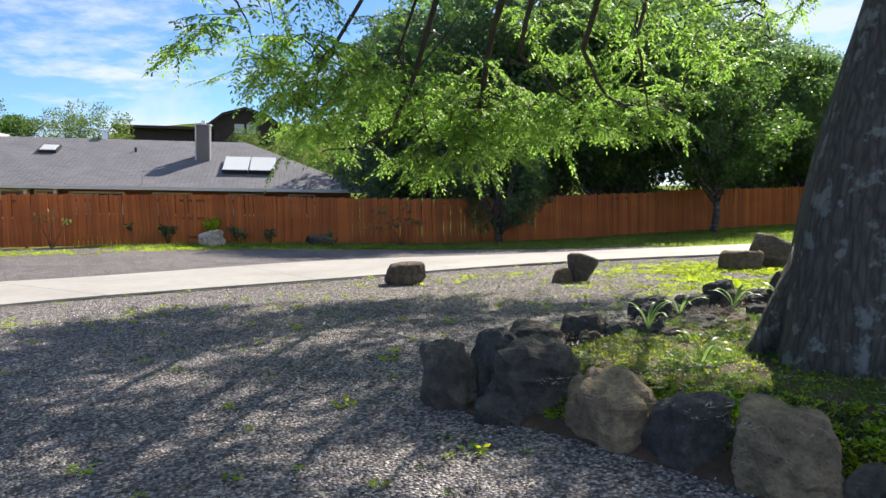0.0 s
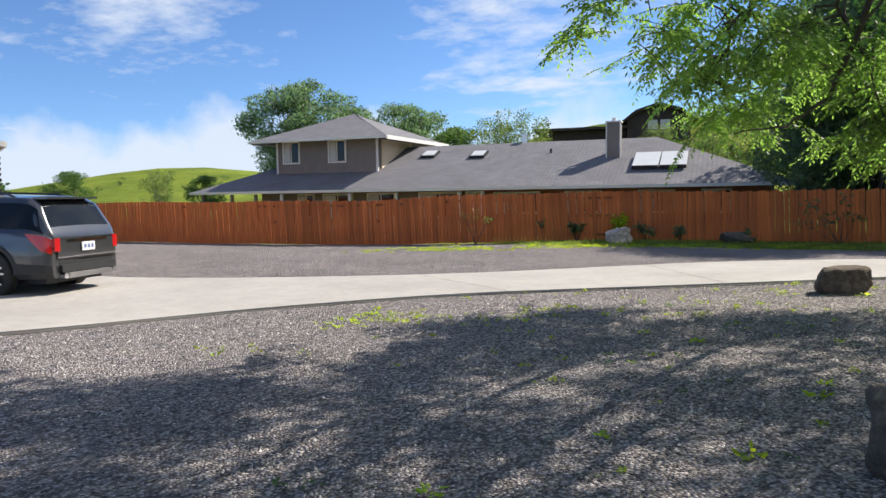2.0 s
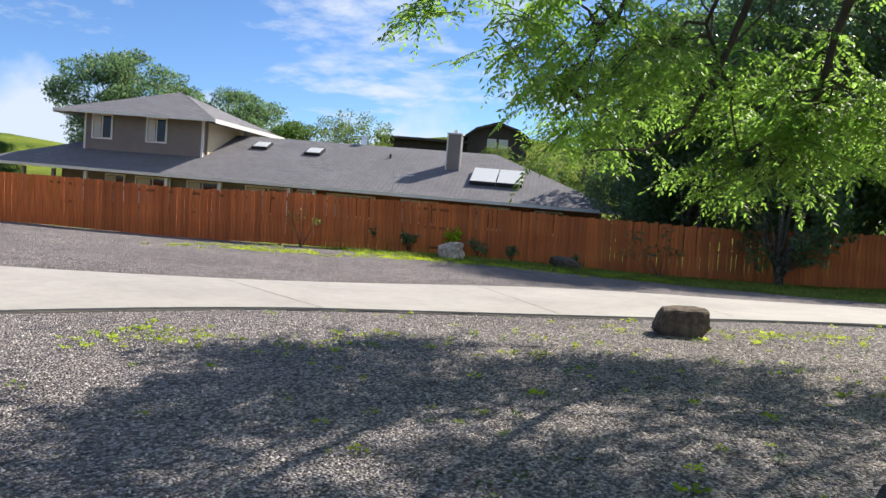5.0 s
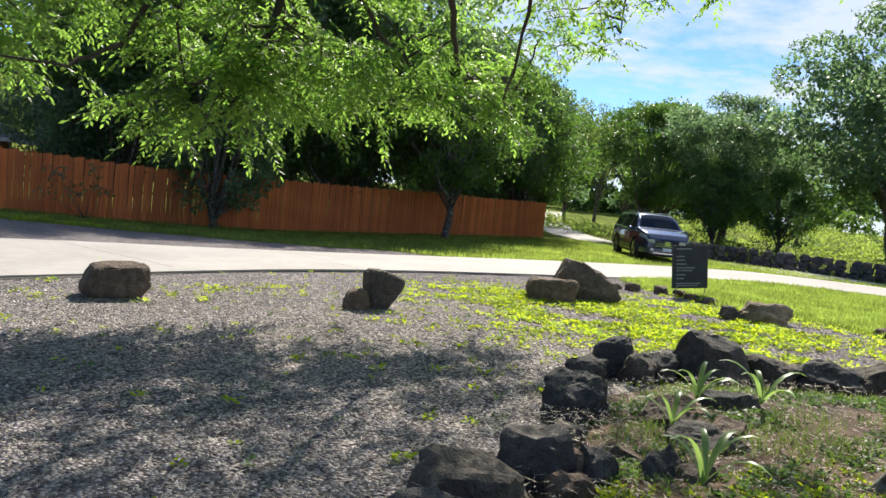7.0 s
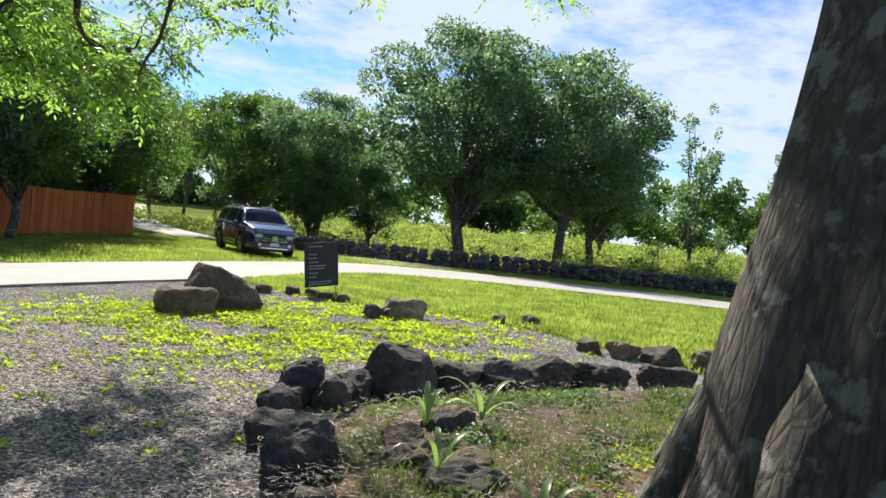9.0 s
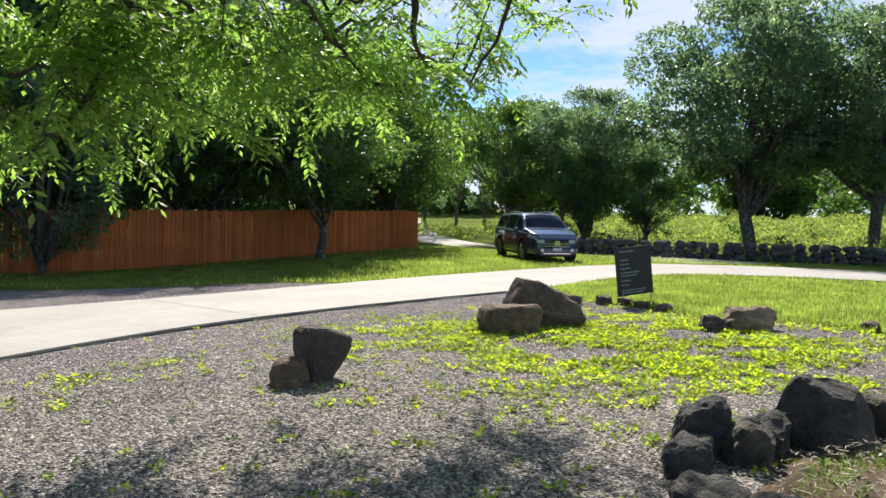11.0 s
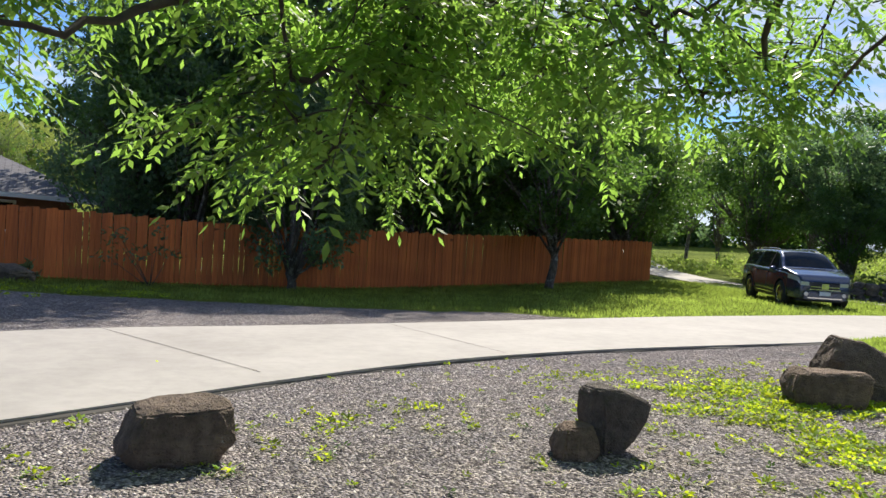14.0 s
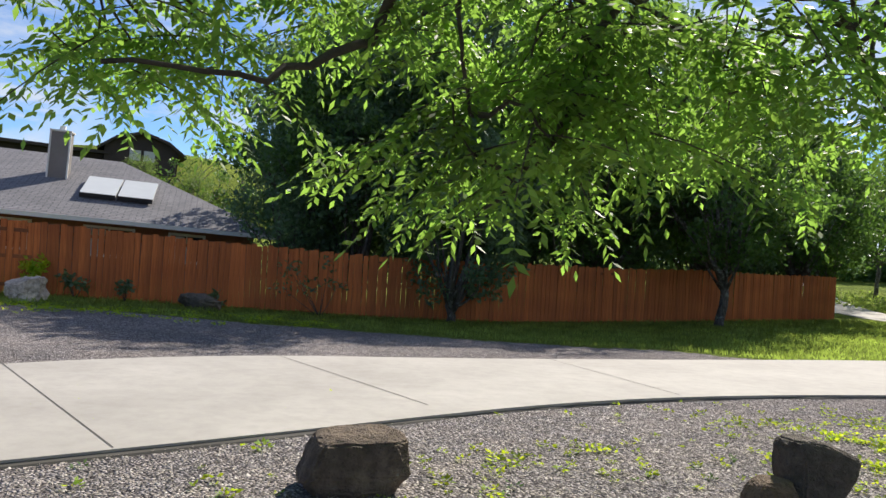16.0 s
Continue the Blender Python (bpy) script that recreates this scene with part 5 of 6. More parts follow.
hewn(6.12, 13.25, [(0.0, -.42, .46, -.26, .30, .10), (0.22, -.50, .56, -.32, .34, .12), (0.40, -.43, .48, -.26, .30, .12), (0.53, -.38, .28, -.18, .22, .09), (0.62, -.34, -.02, -.08, .12, .06)], 25, BROWN_ROCK, "big brown boulder with a sharp sloping ridge", -25, -0.12)
boulder(8.15, 11.5, 0.75, 0.45, 0.34, 33, TAN_ROCK, "low tan flat-topped rock at the lawn's edge", -25, 0)
boulder(7.65, 11.7, 0.4, 0.35, 0.26, 35, BROWN_ROCK, "small brown rock at the lawn's edge", 0, 0)
boulder(-8.1, 25.4, 0.85, 0.6, 0.62, 41, PALE_ROCK, "pale grey weathered boulder before the fence", 0, 0)

# stones round the tree bed
BED = [(0.02, 5.3, 0.38, 0.45, 0.55, 10, 0), (0.32, 5.25, 0.27, 0.32, 0.52, 40, 0), (0.62, 5.0, 0.66, 0.45, 0.55, 5, 0), (0.36, 4.85, 0.32, 0.27, 0.24, 0, 0), (1.0, 4.42, 0.54, 0.4, 0.47, -35, 1), (1.38, 4.05, 0.5, 0.41, 0.42, -30, 0), (1.74, 3.62, 0.56, 0.42, 0.48, -40, 1), (2.02, 3.35, 0.27, 0.27, 0.25, 0, 0), (2.3, 2.95, 0.56, 0.45, 0.46, -30, 1), (2.8, 2.5, 0.54, 0.45, 0.38, -20, 0), (0.46, 6.2, 0.42, 0.4, 0.4, 70, 0), (1.38, 6.85, 0.5, 0.42, 0.4, 15, 0), (1.87, 7.35, 0.28, 0.25, 0.24, 40, 0), (2.27, 7.8, 0.41, 0.34, 0.4, 20, 0), (0.84, 6.65, 0.46, 0.42, 0.36, 0, 0), (2.57, 8.35, 0.37, 0.37, 0.26, 0, 0), (3.07, 8.85, 0.46, 0.28, 0.24, 20, 0), (3.42, 9.0, 0.39, 0.32, 0.36, 0, 0), (3.5, 8.7, 0.28, 0.28, 0.31, 30, 0), (3.78, 8.75, 0.39, 0.28, 0.29, 10, 0), (4.8, 8.4, 0.48, 0.37, 0.31, -20, 0), (5.15, 8.15, 0.53, 0.4, 0.32, -30, 0), (5.6, 7.9, 0.62, 0.43, 0.38, -30, 0), (6.15, 7.6, 0.6, 0.43, 0.31, -50, 0), (6.7, 7.1, 0.6, 0.43, 0.31, -60, 0), (8.15, 8.5, 0.29, 0.28, 0.24, 0, 2), (8.3, 8.1, 0.46, 0.32, 0.29, -20, 1), (8.4, 7.6, 0.46, 0.37, 0.27, -30, 2), (8.5, 7.1, 0.55, 0.37, 0.29, -30, 2), (2.62, 7.35, 0.33, 0.28, 0.33, 0, 2), (2.97, 7.65, 0.3, 0.25, 0.28, 0, 2), (3.42, 7.6, 0.49, 0.29, 0.3, -15, 0), (2.87, 7.05, 0.29, 0.25, 0.33, 0, 2), (3.22, 7.15, 0.25, 0.23, 0.22, 0, 2), (1.35, 6.55, 0.25, 0.23, 0.33, 0, 2), (1.75, 6.4, 0.34, 0.25, 0.24, 0, 2), (1.75, 5.6, 0.25, 0.25, 0.28, 0, 2), (2.1, 5.5, 0.25, 0.2, 0.24, 0, 2), (2.54, 6.86, 0.5, 0.32, 0.34, -40, 0), (1.56, 6.64, 0.34, 0.22, 0.38, 60, 0), (1.91, 6.57, 0.34, 0.2, 0.4, 10, 0), (1.99, 6.46, 0.28, 0.26, 0.32, 30, 2), (1.48, 6.74, 0.3, 0.22, 0.34, 80, 2), (1.72, 6.24, 0.5, 0.4, 0.26, 0, 2), (2.38, 6.55, 0.3, 0.26, 0.24, 70, 2), (1.9, 6.82, 0.26, 0.22, 0.28, 20, 2), (2.89, 6.81, 0.3, 0.26, 0.24, 10, 0)]
for i, (x, y, w, d, h, turn, kind) in enumerate(BED):
    boulder(x, y, w, d, h, 50 + i * 3, (LAVA, TAN_ROCK, BROWN_ROCK)[kind], ("dark grey lava stone edging the tree bed", "tan weathered stone edging the tree bed", "reddish-brown stone in the tree bed")[kind], turn, 4 * math.sin(i), name="edging_stone", group="stones round the tree bed")


def bed_inset(X, Y):
    """Distance inside the bed's outline, negative outside."""
    X, Y = np.asarray(X, float), np.asarray(Y, float)
    inside, d = np.zeros(X.shape), np.full(X.shape, 1e9)
    p = np.array(BED_LOOP)
    for a, b in zip(p, np.roll(p, -1, axis=0)):
        e = b - a
        t = np.clip(((X - a[0]) * e[0] + (Y - a[1]) * e[1]) / (e @ e), 0, 1)
        d = np.minimum(d, np.hypot(X - a[0] - t * e[0], Y - a[1] - t * e[1]))
        cross = ((a[1] > Y) != (b[1] > Y)) & (X < (b[0] - a[0]) * (Y - a[1]) / (b[1] - a[1] + 1e-9) + a[0])
        inside = np.where(cross, 1 - inside, inside)
    return np.where(inside > 0, d, -d)


def bed_soil():
    xs, ys = np.linspace(-1.0, 9.0, 60), np.linspace(1.0, 10.6, 60)
    X, Y = np.meshgrid(xs, ys)
    k = np.clip(bed_inset(X, Y) / 0.6, -0.3, 1)
    Z = gz(X, Y) + bed_height(X, Y) * k + 0.03 * np.array([[noise.noise(Vector((a * 2.2, b * 2.2, 3))) for a in xs] for b in ys])
    w = len(xs)
    i = np.arange(len(ys) - 1)[:, None] * w + np.arange(w - 1)[None]
    Fq = np.stack([i, i + 1, i + w + 1, i + w], -1).reshape(-1, 4)
    tagged(raw("tree_bed", np.stack([X, Y, Z], -1).reshape(-1, 3), Fq, SOIL, smooth=True), "raised bed of brown soil, litter and low weeds", "ground", kind="structure")


BED_LOOP = [(0.1, 5.1), (0.9, 4.3), (1.6, 3.55), (2.4, 2.8), (3.8, 2.3), (5.8, 3.0), (7.0, 5.0), (6.8, 6.9), (5.8, 7.7), (4.6, 8.3), (3.6, 8.6), (2.4, 8.1), (1.3, 7.1), (0.5, 6.0)]
bed_height = lambda x, y: np.clip(0.12 + 0.24 * np.clip(1 - (y - 3.6) / 4.5, 0, 1), 0.1, 0.4)
SOIL = varied("bed_soil", (0.06, 0.04, 0.025), (0.16, 0.10, 0.06), 2.5, 30, 0.95, relief=1.0, depth=0.03)
bed_soil()


def sign():
    s = thing("yard_sign", pose(9.08, 14.05, float(gz(9, 14)), 0, 0, -12), "leaning black yard sign with faint grey lettering on the lawn", "sign")
    m = pose(0, 0, 0, -4, -5, 0)
    bm = boxes((-0.36, -0.012, 0.18, 0.36, 0.012, 0.98))
    bmesh.ops.transform(bm, matrix=m, verts=bm.verts)
    part("board", bm, SIGN, s)
    bm = bmesh.new()
    rng = np.random.default_rng(2)
    for k, (z, w) in enumerate(((0.90, 0.30), (0.76, 0.13), (0.69, 0.17), (0.62, 0.20), (0.55, 0.38), (0.50, 0.30), (0.42, 0.16), (0.35, 0.12), (0.26, 0.5), (0.22, 0.44))):
        x = -0.28
        while x < -0.28 + w:
            q = rng.uniform(0.02, 0.05)
            box(bm, x, -0.016, z, x + q, -0.013, z + 0.022, m)
            x += q + 0.012
    tagged(part("lettering", bm, SIGN_INK, s), kind="stuff")
    bm = boxes((-0.3, 0.0, -0.1, -0.285, 0.012, 0.2), (0.285, 0.0, -0.1, 0.3, 0.012, 0.2))
    part("stake", bm, METAL, s)


sign()

# ---- trees ----
broad = make_tree("broad_tree", 12.5, 6.3, LEAF_DARK, 1, "large dark broad-leaved spreading tree", 3.2, 0.35, 0.25, 105, 340, 0.6, forks=7)
round_ = make_tree("round_tree", 8.5, 4.2, LEAF_MID, 2, "mid-green leafy tree with a rounded crown", 2.4, 0.2, 0.20, 70, 420, 0.65, forks=6)
airy = make_tree("airy_tree", 11.0, 3.6, LEAF_PALE, 3, "tall thin tree with sparse pale leaves", 4.0, 0.16, 0.22, 60, 150, 0.8, forks=6)
dense = make_tree("dense_tree", 6.5, 2.8, LEAF_DARK, 4, "dense dark evergreen against the fence", 0.6, 0.16, 0.18, 70, 520, 0.9)
column = make_tree("column_tree", 13.0, 2.6, LEAF_DARK, 5, "tall columnar dark tree in a windbreak", 1.5, 0.2, 0.30, 26, 260, 1.3, True)
shrub = make_tree("shrub", 1.6, 1.3, LEAF_MID, 6, "low leafy green shrub on rough ground", 0.15, 0.05, 0.13, 14, 420, 0.8)
SPOTS_OF = {
    "broad": [(34.6, 27.3, 0, 1.05), (39.5, 23.5, 80, 1.0), (31.0, 35.5, 160, 0.72), (3.5, 34.5, 30, 1.05), (9.5, 36, 200, 1.0), (15.5, 38, 120, 0.8), (-0.4, 35.2, 10, 0.85), (-50, 56, 0, 1.08), (-38, 56.5, 90, 0.82), (-47, 12.3, 45, 0.85), (24, 50, 100, 0.9), (46, 24, 10, 0.8)],
    "round": [(-33, 57, 0, .92), (-36.5, 54, 70, 0.75), (-58, 50, 30, 0.55), (29, 40, 0, 1.0), (33, 43, 90, 1.1), (20.5, 45, 30, 1.0), (-48, 30, 0, 0.5), (11.3, 30.2, 10, 0.85), (27, 51, 0, 1.1), (18, 36.5, 50, 0.95), (6.5, 31.6, 20, 0.9), (7.8, 32.0, 140, 1.0), (12.6, 33.9, 30, 1.0), (3.4, 31.4, 250, 1.0), (-1.6, 32.2, 80, 0.9), (20.5, 38.4, 10, 0.8), (28.5, 33.5, 20, 0.6), (30.5, 30.8, 80, 0.55)],
    "airy": [(-21, 79, 0, 0.55), (-15.5, 78, 50, 0.5), (-29.5, 57, 0, .82), (-26.6, 56.5, 60, .86), (33, 58, 0, 1.15), (37, 56, 80, 1.0), (30, 63, 20, 1.1), (-44, 34, 0, 0.42)],
    "dense": [(-2.6, 31.6, 0, 0.85), (-0.6, 31.5, 80, 1.05), (2.3, 28.9, 40, 0.9), (4.6, 32.6, 160, 1.3), (8, 34, 0, 1.3), (-1.6, 34, 30, 0.95), (13.5, 36.0, 0, 1.2), (17.5, 39, 0, 1.1)],
    "column": [(62 + 4 * i * 0.8, 8 - 6.0 * i, 40 * i, 0.85 + 0.12 * math.sin(i * 2.1)) for i in range(-3, 9)] + [(38, 62, 0, 0.9), (42, 58, 90, 0.9), (46, 52, 10, 0.8), (50, 46, 200, 0.8)],
    "shrub": [(-39 + 1.7 * i, 74 + 0.5 * i, 31 * i, 1.2 + 0.4 * math.sin(i * 2.3)) for i in range(22)] + [(-20 + 2.4 * i, 84 + 0.6 * i, 31 * i, 2.6 + 0.7 * math.sin(i * 2.3)) for i in range(9)] + [(-118, 92, 0, 1.6), (-108, 96, 40, 1.3), (-124, 86, 0, 1.0), (-95, 96, 0, 1.0)] + [(26 + 0.95 * i, 27.6 - 0.85 * i, 37 * i, 0.55 + 0.25 * math.sin(i * 1.7)) for i in range(18)] + [(24.3, 31, 0, 0.8), (27.5, 34, 0, 1.0), (30, 31, 50, 1.1), (37, 17, 0, 1.2), (39, 14.5, 0, 1.0)] + [(40 + 3.1 * i, 44 - 4.2 * i, 53 * i, 1.1 + 0.5 * math.sin(i * 1.3)) for i in range(14)],
}
for kind_, src_ in (("broad", broad), ("round", round_), ("airy", airy), ("dense", dense), ("column", column), ("shrub", shrub)):
    for x, y, a, s in SPOTS_OF[kind_]:
        place(src_, x, y, a, s)
    for o in (*src_.children, src_):
        bpy.data.objects.remove(o)
main_tree()


def belt():
    """Woods far off, all round."""
    rng = np.random.default_rng(77)
    cl = []
    for a in np.arange(-75, 150, 2.0):
        if -62 < a < -6:
            continue
        d = rng.uniform(105, 150)
        hgt = rng.uniform(5, 9) if -30 <= a < 5 else (rng.uniform(11, 17) if a > 0 else rng.uniform(3, 4.5))
        x, y = math.sin(radians(a)) * d, math.cos(radians(a)) * d
        g0 = float(gz(x, y))
        for k in range(7):
            cl.append((x + rng.normal(0, 4), y + rng.normal(0, 4), g0 + hgt * rng.uniform(0.0, 0.85), rng.uniform(1.8, 3.6), rng.uniform(1.8, 3.6), rng.uniform(1.8, 3.2)))
    V, Fq = crown_cloud(rng, cl, 90, 0.75)
    tagged(big_mesh("far_woods", V, Fq, LEAF_MID), "distant belt of mixed green woods", "woods", kind="stuff")


belt()


def stone_wall():
    rng = np.random.default_rng(6)
    w = thing("stone_wall", Matrix(), "low dark dry-stacked lava stone wall beyond the drive", "wall")
    meshes = []
    for k in range(6):
        bm = rock_mesh(0.26, 0.2, 0.15, 300 + k, 0.2, 7, 2)
        me = bpy.data.meshes.new("stone")
        bm.to_mesh(me)
        bm.free()
        me.materials.append(LAVA)
        meshes.append(me)
    line = smooth_line([(22.8, 29.5), (24.6, 26.0), (27.5, 22.6), (31, 18.6), (33.5, 13), (34.5, 6)], 58)
    for p in line:
        for row in range(3):
            o = new("stone", meshes[int(rng.integers(6))])
            o.parent = w
            q = p + rng.normal(0, 0.06, 2)
            o.matrix_world = pose(*q, float(gz(*q)) + 0.12 + row * 0.23, rng.uniform(-15, 15), rng.uniform(-15, 15), rng.uniform(0, 360))


stone_wall()


def strap_plant(x, y, z, size, n, seed, label, name="strap_leaf_plant"):
    """Long arching leaves from one root."""
    rng = np.random.default_rng(seed)
    t = thing(name, pose(x, y, z), label, "plant", "strap-leaved plants in the bed")
    for k in range(n):
        a, el = k * 2.4 + rng.uniform(-.3, .3), rng.uniform(0.9, 1.35)
        L, W = size * rng.uniform(0.7, 1.1), size * 0.042
        bm = bmesh.new()
        prev = None
        px, pz = 0.0, 0.0
        for i in range(8):
            q = i / 7
            w = W * (0.5 + 1.2 * q) * (1 - q ** 3) + 0.002
            ang = el - 2.0 * q * q
            side = Vector((-math.sin(a), math.cos(a), 0))
            c = Vector((math.cos(a) * px, math.sin(a) * px, pz))
            cur = [bm.verts.new(c - side * w), bm.verts.new(c - Vector((0, 0, w * 0.35))), bm.verts.new(c + side * w)]
            if prev:
                bm.faces.new((prev[0], cur[0], cur[1], prev[1]))
                bm.faces.new((prev[1], cur[1], cur[2], prev[2]))
            prev = cur
            px += math.cos(ang) * L / 7
            pz += math.sin(ang) * L / 7
        part("leaf", bm, SUCCULENT, t, smooth=True)


def bush(x, y, h, seed, mat, label, name="bush", leaf=0.12):
    rng = np.random.default_rng(seed)
    t = thing(name, pose(x, y, float(gz(x, y))), label, "bush")
    bm = bmesh.new()
    cl = []
    for k in range(7):
        e = (rng.normal(0, h * 0.28), rng.normal(0, h * 0.28), h * rng.uniform(0.4, 0.95))
        tube(bm, bent((0, 0, -0.05), e, 4, 0.02, rng), [0.014, 0.011, 0.008, 0.004], 5)
        cl.append((*e, h * 0.22, h * 0.22, h * 0.16))
    part("stem", bm, TWIG, t)
    V, Fq = crown_cloud(rng, cl, 900 if name == "bush" else 200, leaf, 0.2)
    big_mesh("foliage", V, Fq, mat, t)


for x, y, z, s, n, sd in ((3.04, 7.52, 0.2, 0.42, 6, 1), (3.49, 7.37, 0.2, 0.46, 5, 2), (2.27, 6.91, 0.26, 0.34, 5, 3), (1.74, 6.12, 0.28, 0.36, 6, 4), (1.78, 4.95, 0.26, 0.34, 6, 6)):
    strap_plant(x, y, z, s, n, sd, "pale green plant with long arching leaves among lava stones")
for i, (x, y, h) in enumerate(((-10.9, 26.1, 0.75), (-10.0, 26.3, 0.7), (-7.6, 26.9, 0.75), (-6.5, 27.3, 0.6), (-8.6, 26.6, 0.9), (-4.3, 27.6, 0.5))):
    bush(x, y, h, 400 + i, LEAF_DARK if i != 4 else WEED, "small dark leafy bush at the fence foot" if i != 4 else "small bright young plant behind a grey boulder", leaf=0.16)
bush(-13.1, 24.2, 1.25, 420, LEAF_PALE, "thin pale sapling before the fence", "sapling", 0.1)
bush(-1.55, 28.3, 1.7, 421, LEAF_DARK, "thin sapling with dark leaves before the fence", "sapling", 0.13)
boulder(-4.6, 27.3, 1.0, 0.6, 0.45, 431, LAVA, "dark old stump-like lump in the shaded grass", 0, 0, name="stump")
for i, (x, y, w) in enumerate(((8.1, 15.0, 0.28), (8.35, 14.8, 0.34), (8.75, 14.45, 0.36), (9.0, 14.2, 0.3), (8.9, 13.8, 0.26), (8.8, 13.3, 0.3), (9.0, 12.4, 0.22), (9.5, 10.6, 0.3), (9.8, 10.2, 0.35))):
    boulder(x, y, w, w * 0.8, w * 0.6, 440 + i, BROWN_ROCK, "small brown edging rock between gravel and lawn", 30 * i, 0, name="edging_rock", group="small rocks at the lawn's edge")


def brush():
    """Rough growth in the far meadow and over the stone wall."""
    rng = np.random.default_rng(31)
    cl = []
    for _ in range(420):
        x, y = rng.uniform(25, 75), rng.uniform(-5, 62)
        if y < 60 - 1.25 * x + 2 or (x < 30 and y > 36):
            continue
        r = rng.uniform(0.4, 1.3)
        cl.append((x, y, float(gz(x, y)) + r * 0.2, r * 1.3, r * 1.3, r * 0.7))
    V, Fq = crown_cloud(rng, cl, 190, 0.22, 0.3)
    tagged(big_mesh("meadow_brush", V, Fq, GRASS), "tall sunlit weeds and brush in the far meadow", "brush", kind="stuff")


brush()
boulder(4.32, 8.6, 1.0, 0.55, 0.52, 77, LAVA, "large dark peaked lava stone in the bed's edge", -25, 0, name="edging_stone", group="stones round the tree bed", taper=0.55, rough=0.12)



def wander(a, b, size, seed):
    """Smooth random patches about size metres across, roughly -1 to 1."""
    g, out = np.random.default_rng(seed), 0.0
    for k in range(7):
        t, f = g.uniform(0, math.pi), 2 * math.pi / size * g.uniform(0.5, 1.6)
        out = out + np.sin((np.cos(t) * a + np.sin(t) * b) * f + g.uniform(0, 7))
    return out / 2.4


def scatter(n, rng, box_, keep):
    x, y = rng.uniform(box_[0], box_[1], n), rng.uniform(box_[2], box_[3], n)
    k = rng.uniform(0, 1, n) < keep(x, y)
    return x[k], y[k]


def blades(name, x, y, rng, height, width, mat, label, lean=0.35, lift=None):
    z = gz(x, y) if lift is None else lift(x, y)
    n = len(x)
    p = np.stack([x, y, z - 0.01], 1)
    d = unit(np.stack([rng.normal(0, lean, n), rng.normal(0, lean, n), np.ones(n)], 1))
    a = rng.uniform(0, 2 * math.pi, n)
    s = np.stack([np.cos(a), np.sin(a), np.zeros(n)], 1)
    V, Fq = quads_at(p, d, s, height * rng.uniform(0.5, 1.3, n), width * rng.uniform(0.7, 1.3, n))
    return tagged(big_mesh(name, V, Fq, mat), label, "grass", kind="stuff")


def weeds(name, x, y, rng, size, mat, label, lift=None, leaves=9):
    """Low rosettes of small leaves."""
    n = len(x)
    X, Y = np.repeat(x, leaves), np.repeat(y, leaves)
    S = np.repeat(size * rng.uniform(0.5, 1.4, n), leaves)
    a = rng.uniform(0, 2 * math.pi, n * leaves)
    rr = S * rng.uniform(0, 0.8, n * leaves)
    X, Y = X + np.cos(a) * rr, Y + np.sin(a) * rr
    z = (gz(X, Y) if lift is None else lift(X, Y)) + S * rng.uniform(0.05, 0.55, n * leaves)
    d = unit(np.stack([np.cos(a), np.sin(a), rng.uniform(-0.1, 0.9, n * leaves)], 1))
    s = unit(np.cross(d, rng.normal(0, 0.4, (n * leaves, 3)) + np.array([0, 0, 1.0])))
    V, Fq = quads_at(np.stack([X, Y, z], 1), d, s, S * 0.75, S * 0.42)
    return tagged(big_mesh(name, V, Fq, mat), label, "weeds", kind="stuff")


def bed_lift(x, y):
    return gz(x, y) + bed_height(x, y) * np.clip(bed_inset(x, y) / 0.6, -0.3, 1)


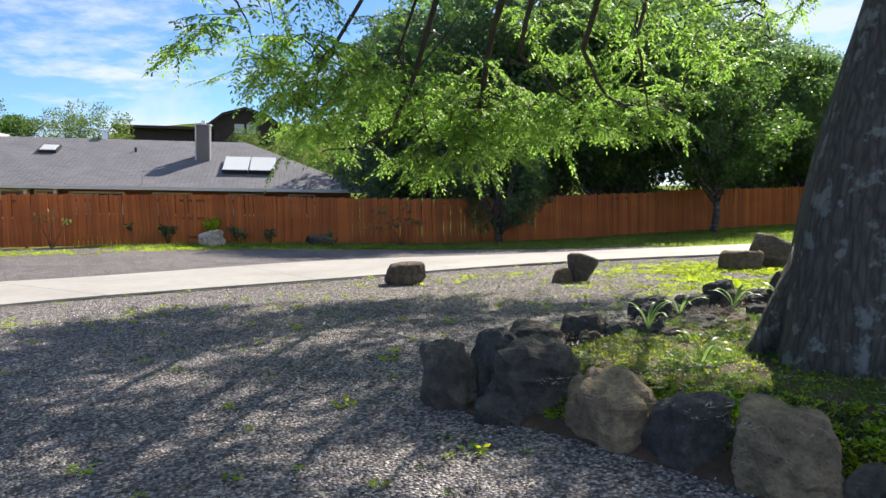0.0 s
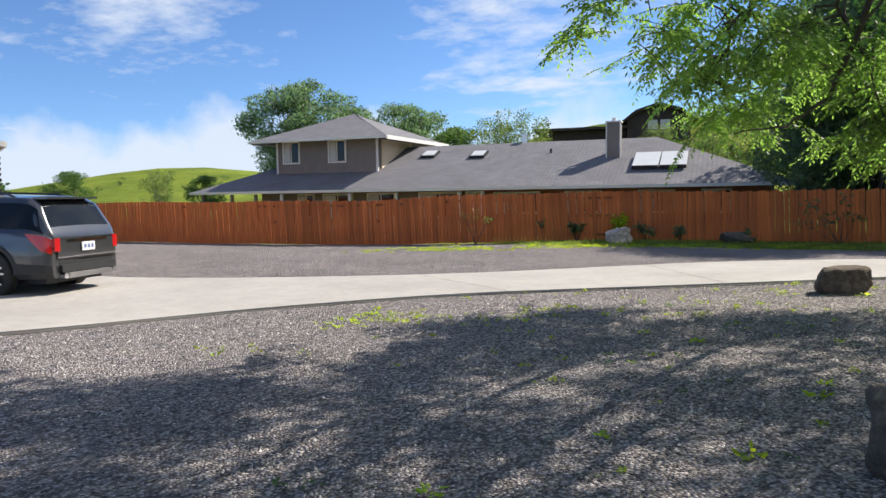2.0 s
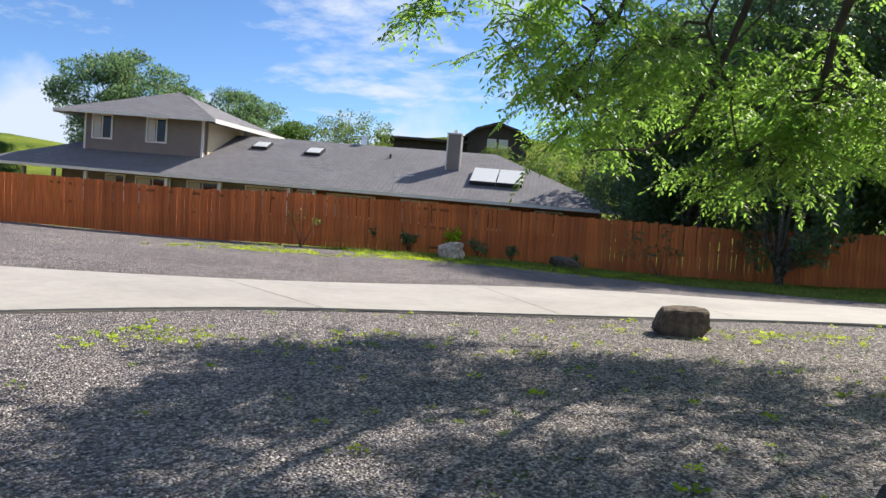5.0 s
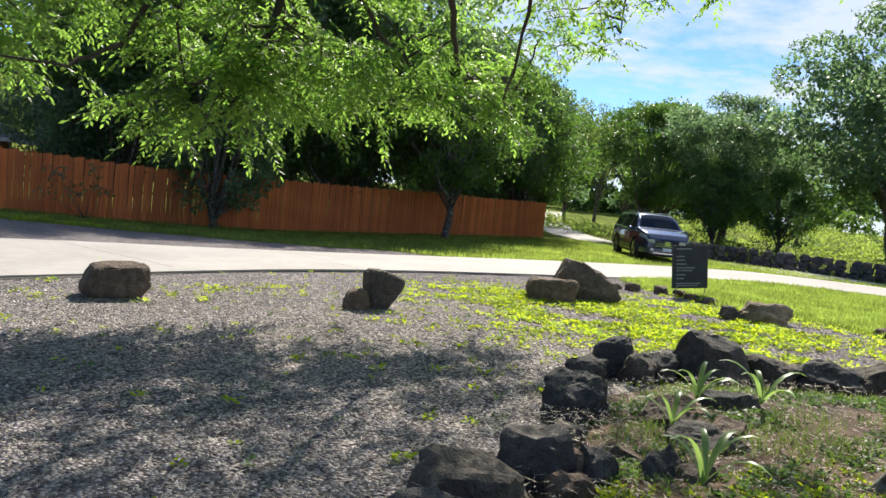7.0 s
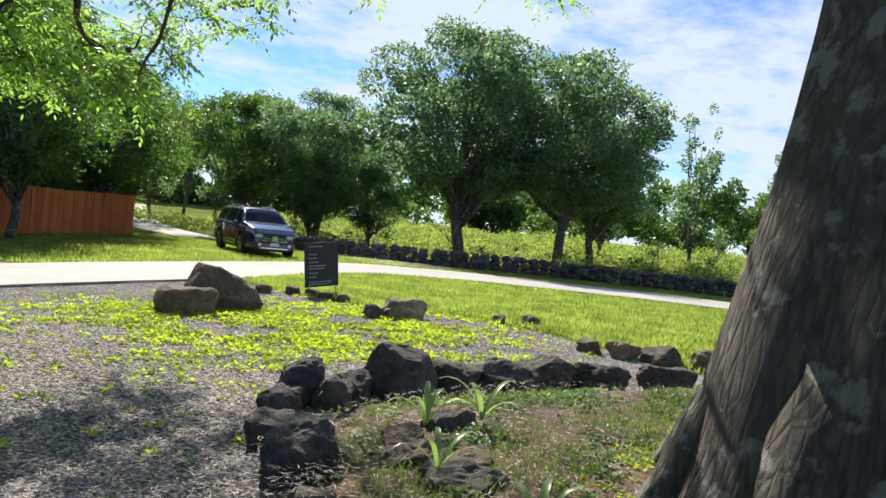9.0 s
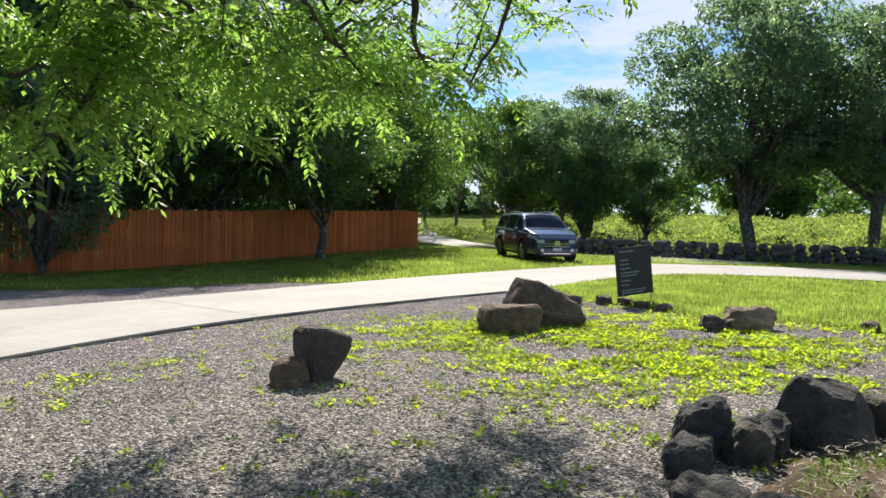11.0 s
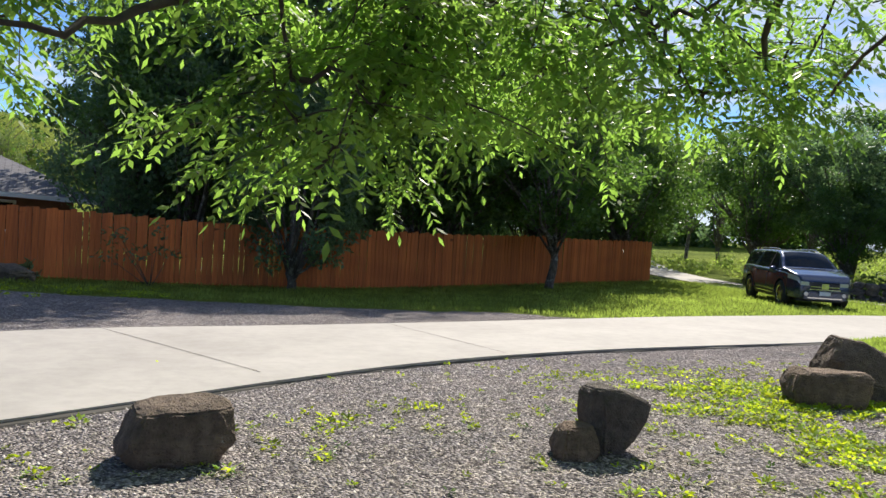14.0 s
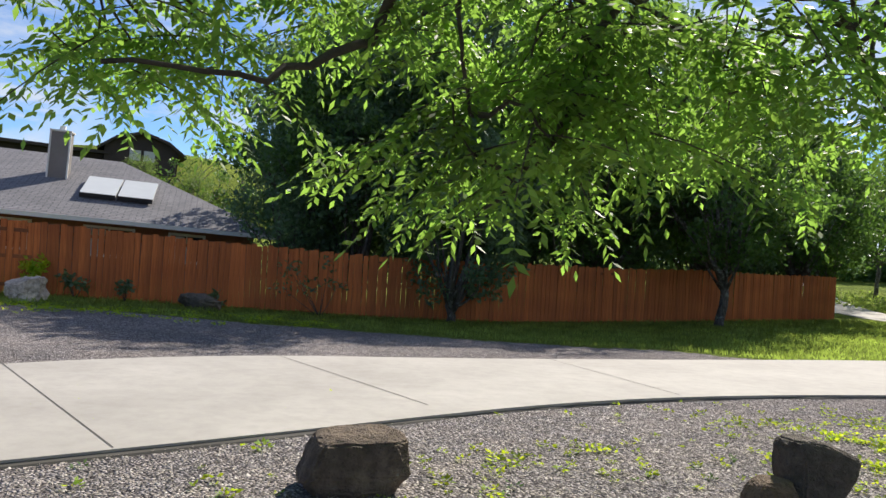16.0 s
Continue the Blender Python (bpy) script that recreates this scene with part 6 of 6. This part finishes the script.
def ground_cover():
    rng = np.random.default_rng(9)
    x, y = scatter(300000, rng, (6, 22, 0, 18.5), lambda a, b: (grass_at(a, b) > 0.55) * np.clip(1.3 - (np.hypot(a, b - 8) - 6) / 14, 0.12, 1))
    blades("lawn", x, y, rng, 0.11, 0.016, GRASS, "sunlit yellow-green lawn")
    x, y = scatter(260000, rng, (-15, 24, 17.5, 36), lambda a, b: (grass_at(a, b) > 0.6) * (near_fence(a, b) > -0.2) * 0.5)
    blades("verge_grass", x, y, rng, 0.12, 0.022, GRASS, "rough grass verge before the fence")
    x, y = scatter(42000, rng, (1.5, 10, 7.5, 16), lambda a, b: (0.85 * np.exp(-(((a - 6.2) / 2.3) ** 2 + ((b - 11.4) / 1.9) ** 2)) + 0.5 * np.exp(-(((a - 4.6) / 1.0) ** 2 + ((b - 13.6) / 0.7) ** 2))) * (wander(a, b, 1.5, 1) + 0.8 * wander(a, b, 0.45, 2) + 0.35 > 0))
    weeds("yellow_green_weeds", x, y, rng, 0.055, WEED, "bright low weeds spreading over gravel")
    x, y = scatter(8000, rng, (-6.5, 6.5, 6, 16), lambda a, b: 0.75 * np.exp(-((signed_side(a, b, NEAR_EDGE) + 1.7) / 0.9) ** 2) * (wander(a, b, 1.6, 3) + 0.6 * wander(a, b, 0.4, 4) > 0.55) + 0.02)
    weeds("gravel_weeds", x, y, rng, 0.048, WEED, "sparse low weeds in the gravel")
    x, y = scatter(9000, rng, (-15, -1, 17, 28), lambda a, b: (signed_side(a, b, FAR_EDGE) > 0.1) * np.exp(-((near_fence(a, b) - 3.6) / 1.1) ** 2) * (wander(a, b, 1.8, 5) > -0.2))
    weeds("verge_weeds", x, y, rng, 0.07, WEED, "yellow-green weeds along the fence verge")
    x, y = scatter(900, rng, (-3, 6, 3, 13.5), lambda a, b: 0.45 * (wander(a, b, 1.2, 6) > 0.1) * (bed_inset(a, b) < -0.2) * (signed_side(a, b, NEAR_EDGE) < -0.1))
    weeds("seedlings", x, y, rng, 0.045, LEAF_MID, "scattered seedlings in the gravel")
    x, y = scatter(150, rng, (-2.5, 6, 3, 13.5), lambda a, b: 0.6 * (bed_inset(a, b) < -0.3) * (signed_side(a, b, NEAR_EDGE) < -0.1))
    weeds("bright_seedlings", x, y, rng, 0.06, WEED, "scattered bright young weeds in the gravel", None, 14)
    x, y = scatter(150000, rng, (-0.6, 8, 1.6, 10), lambda a, b: np.clip(wander(a, b, 1.3, 8) + 0.3, 0.03, 0.8) * (bed_inset(a, b) > 0.18))
    blades("bed_grass", x, y, rng, 0.075, 0.007, LEAF_PALE, "tufts of grass in the tree bed", 0.6, bed_lift)
    x, y = scatter(20000, rng, (-0.4, 7, 2, 9), lambda a, b: np.clip(wander(a, b, 1.1, 7) + 0.3, 0.04, 0.9) * (bed_inset(a, b) > 0.15))
    weeds("bed_weeds", x, y, rng, 0.036, LEAF_MID, "low leafy weeds in the tree bed", bed_lift, 11)
    x, y = scatter(16000, rng, (0.5, 4.5, 2, 6.5), lambda a, b: (bed_inset(a, b) > 0.12) * (0.8 * (bed_inset(a, b) < 0.6) * (np.sin(a * 3.3) * np.sin(b * 3.9) > -0.5) + 0.12))
    weeds("bright_bed_weeds", x, y, rng, 0.034, WEED, "bright fern-like weeds behind the front stones", bed_lift, 12)


def litter():
    """Dry leaf stalks lying on the gravel."""
    rng = np.random.default_rng(12)
    n = 46000
    x, y = rng.normal(1.5, 3.2, n), rng.normal(9.0, 3.0, n)
    k = (signed_side(x, y, NEAR_EDGE) < -0.05) & (y < 15) & (x < 8)
    x, y = x[k], y[k]
    n = len(x)
    a = rng.uniform(0, 2 * math.pi, n)
    d = unit(np.stack([np.cos(a), np.sin(a), rng.normal(0.02, 0.10, n)], 1))
    s = unit(np.stack([-np.sin(a), np.cos(a), rng.normal(0, 0.3, n)], 1))
    z = gz(x, y) + 0.014
    inbed = np.hypot((x - 3.4) / 3.0, (y - 5.6) / 2.8) < 1.0
    z = np.where(inbed, z + bed_height(x, y), z)
    V, Fq = quads_at(np.stack([x, y, z], 1), d, s, rng.uniform(0.02, 0.10, n), rng.uniform(0.003, 0.006, n))
    tagged(big_mesh("leaf_litter", V, Fq, STRAW), "dry straw-coloured leaf stalks on gravel", "litter", kind="stuff")


STRAW = varied("dry_straw", (0.42, 0.36, 0.28), (0.66, 0.58, 0.48), 6, 50, 0.8, relief=0)
ground_cover()
litter()


def gravel():
    """Loose stones over the yard near the path."""
    rng = np.random.default_rng(4)
    n = 60000
    r, a = 11.0 * np.sqrt(rng.uniform(0.004, 1, n)), rng.uniform(0, 2 * math.pi, n)
    x, y = -0.6 + r * np.cos(a), 4.8 + r * np.sin(a)
    keep = (signed_side(x, y, NEAR_EDGE) < -0.03) & (grass_at(x, y) < 0.5) & (y > -1.5)
    x, y = x[keep], y[keep]
    n = len(x)
    s = rng.uniform(0.007, 0.017, n) * (1 + 0.35 * (rng.uniform(0, 1, n) > 0.93))
    base = np.array([[1, 0, 0], [-0.5, 0.87, 0], [-0.5, -0.87, 0], [0.1, 0.1, 0.9]])
    ang = rng.uniform(0, 2 * math.pi, n)
    ca, sa = np.cos(ang), np.sin(ang)
    jit = rng.uniform(0.6, 1.3, (n, 4, 3))
    P = base[None] * jit * s[:, None, None]
    X = P[..., 0] * ca[:, None] - P[..., 1] * sa[:, None] + x[:, None]
    Y = P[..., 0] * sa[:, None] + P[..., 1] * ca[:, None] + y[:, None]
    Z = P[..., 2] + gz(x, y)[:, None]
    V = np.stack([X, Y, Z], -1).reshape(-1, 3)
    Fq = (np.arange(n)[:, None, None] * 4 + np.array([[0, 1, 3], [1, 2, 3], [2, 0, 3]])[None]).reshape(-1, 3)
    tagged(big_mesh("gravel", V, Fq, GRAVEL), "loose crushed grey lava gravel", "gravel", kind="stuff")


m_, n_, l_, b_ = material("gravel_stone", 0.9)
g_ = n_.new("ShaderNodeNewGeometry")
l_.new(ramp(n_, l_, g_.outputs["Random Per Island"], [(0.0, (0.10, 0.09, 0.09)), (0.5, (0.29, 0.26, 0.245)), (1.0, (0.68, 0.62, 0.58))]), b_.inputs["Base Color"])
GRAVEL = m_
gravel()
joint((-2.35, 13.1), (-4.9, 16.9))
joint((0.1, 15.0, ), (-1.75, 18.4))
joint((-5.3, 11.3), (-8.2, 13.1))
joint((3.3, 16.1), (2.6, 19.5))
build_fence()
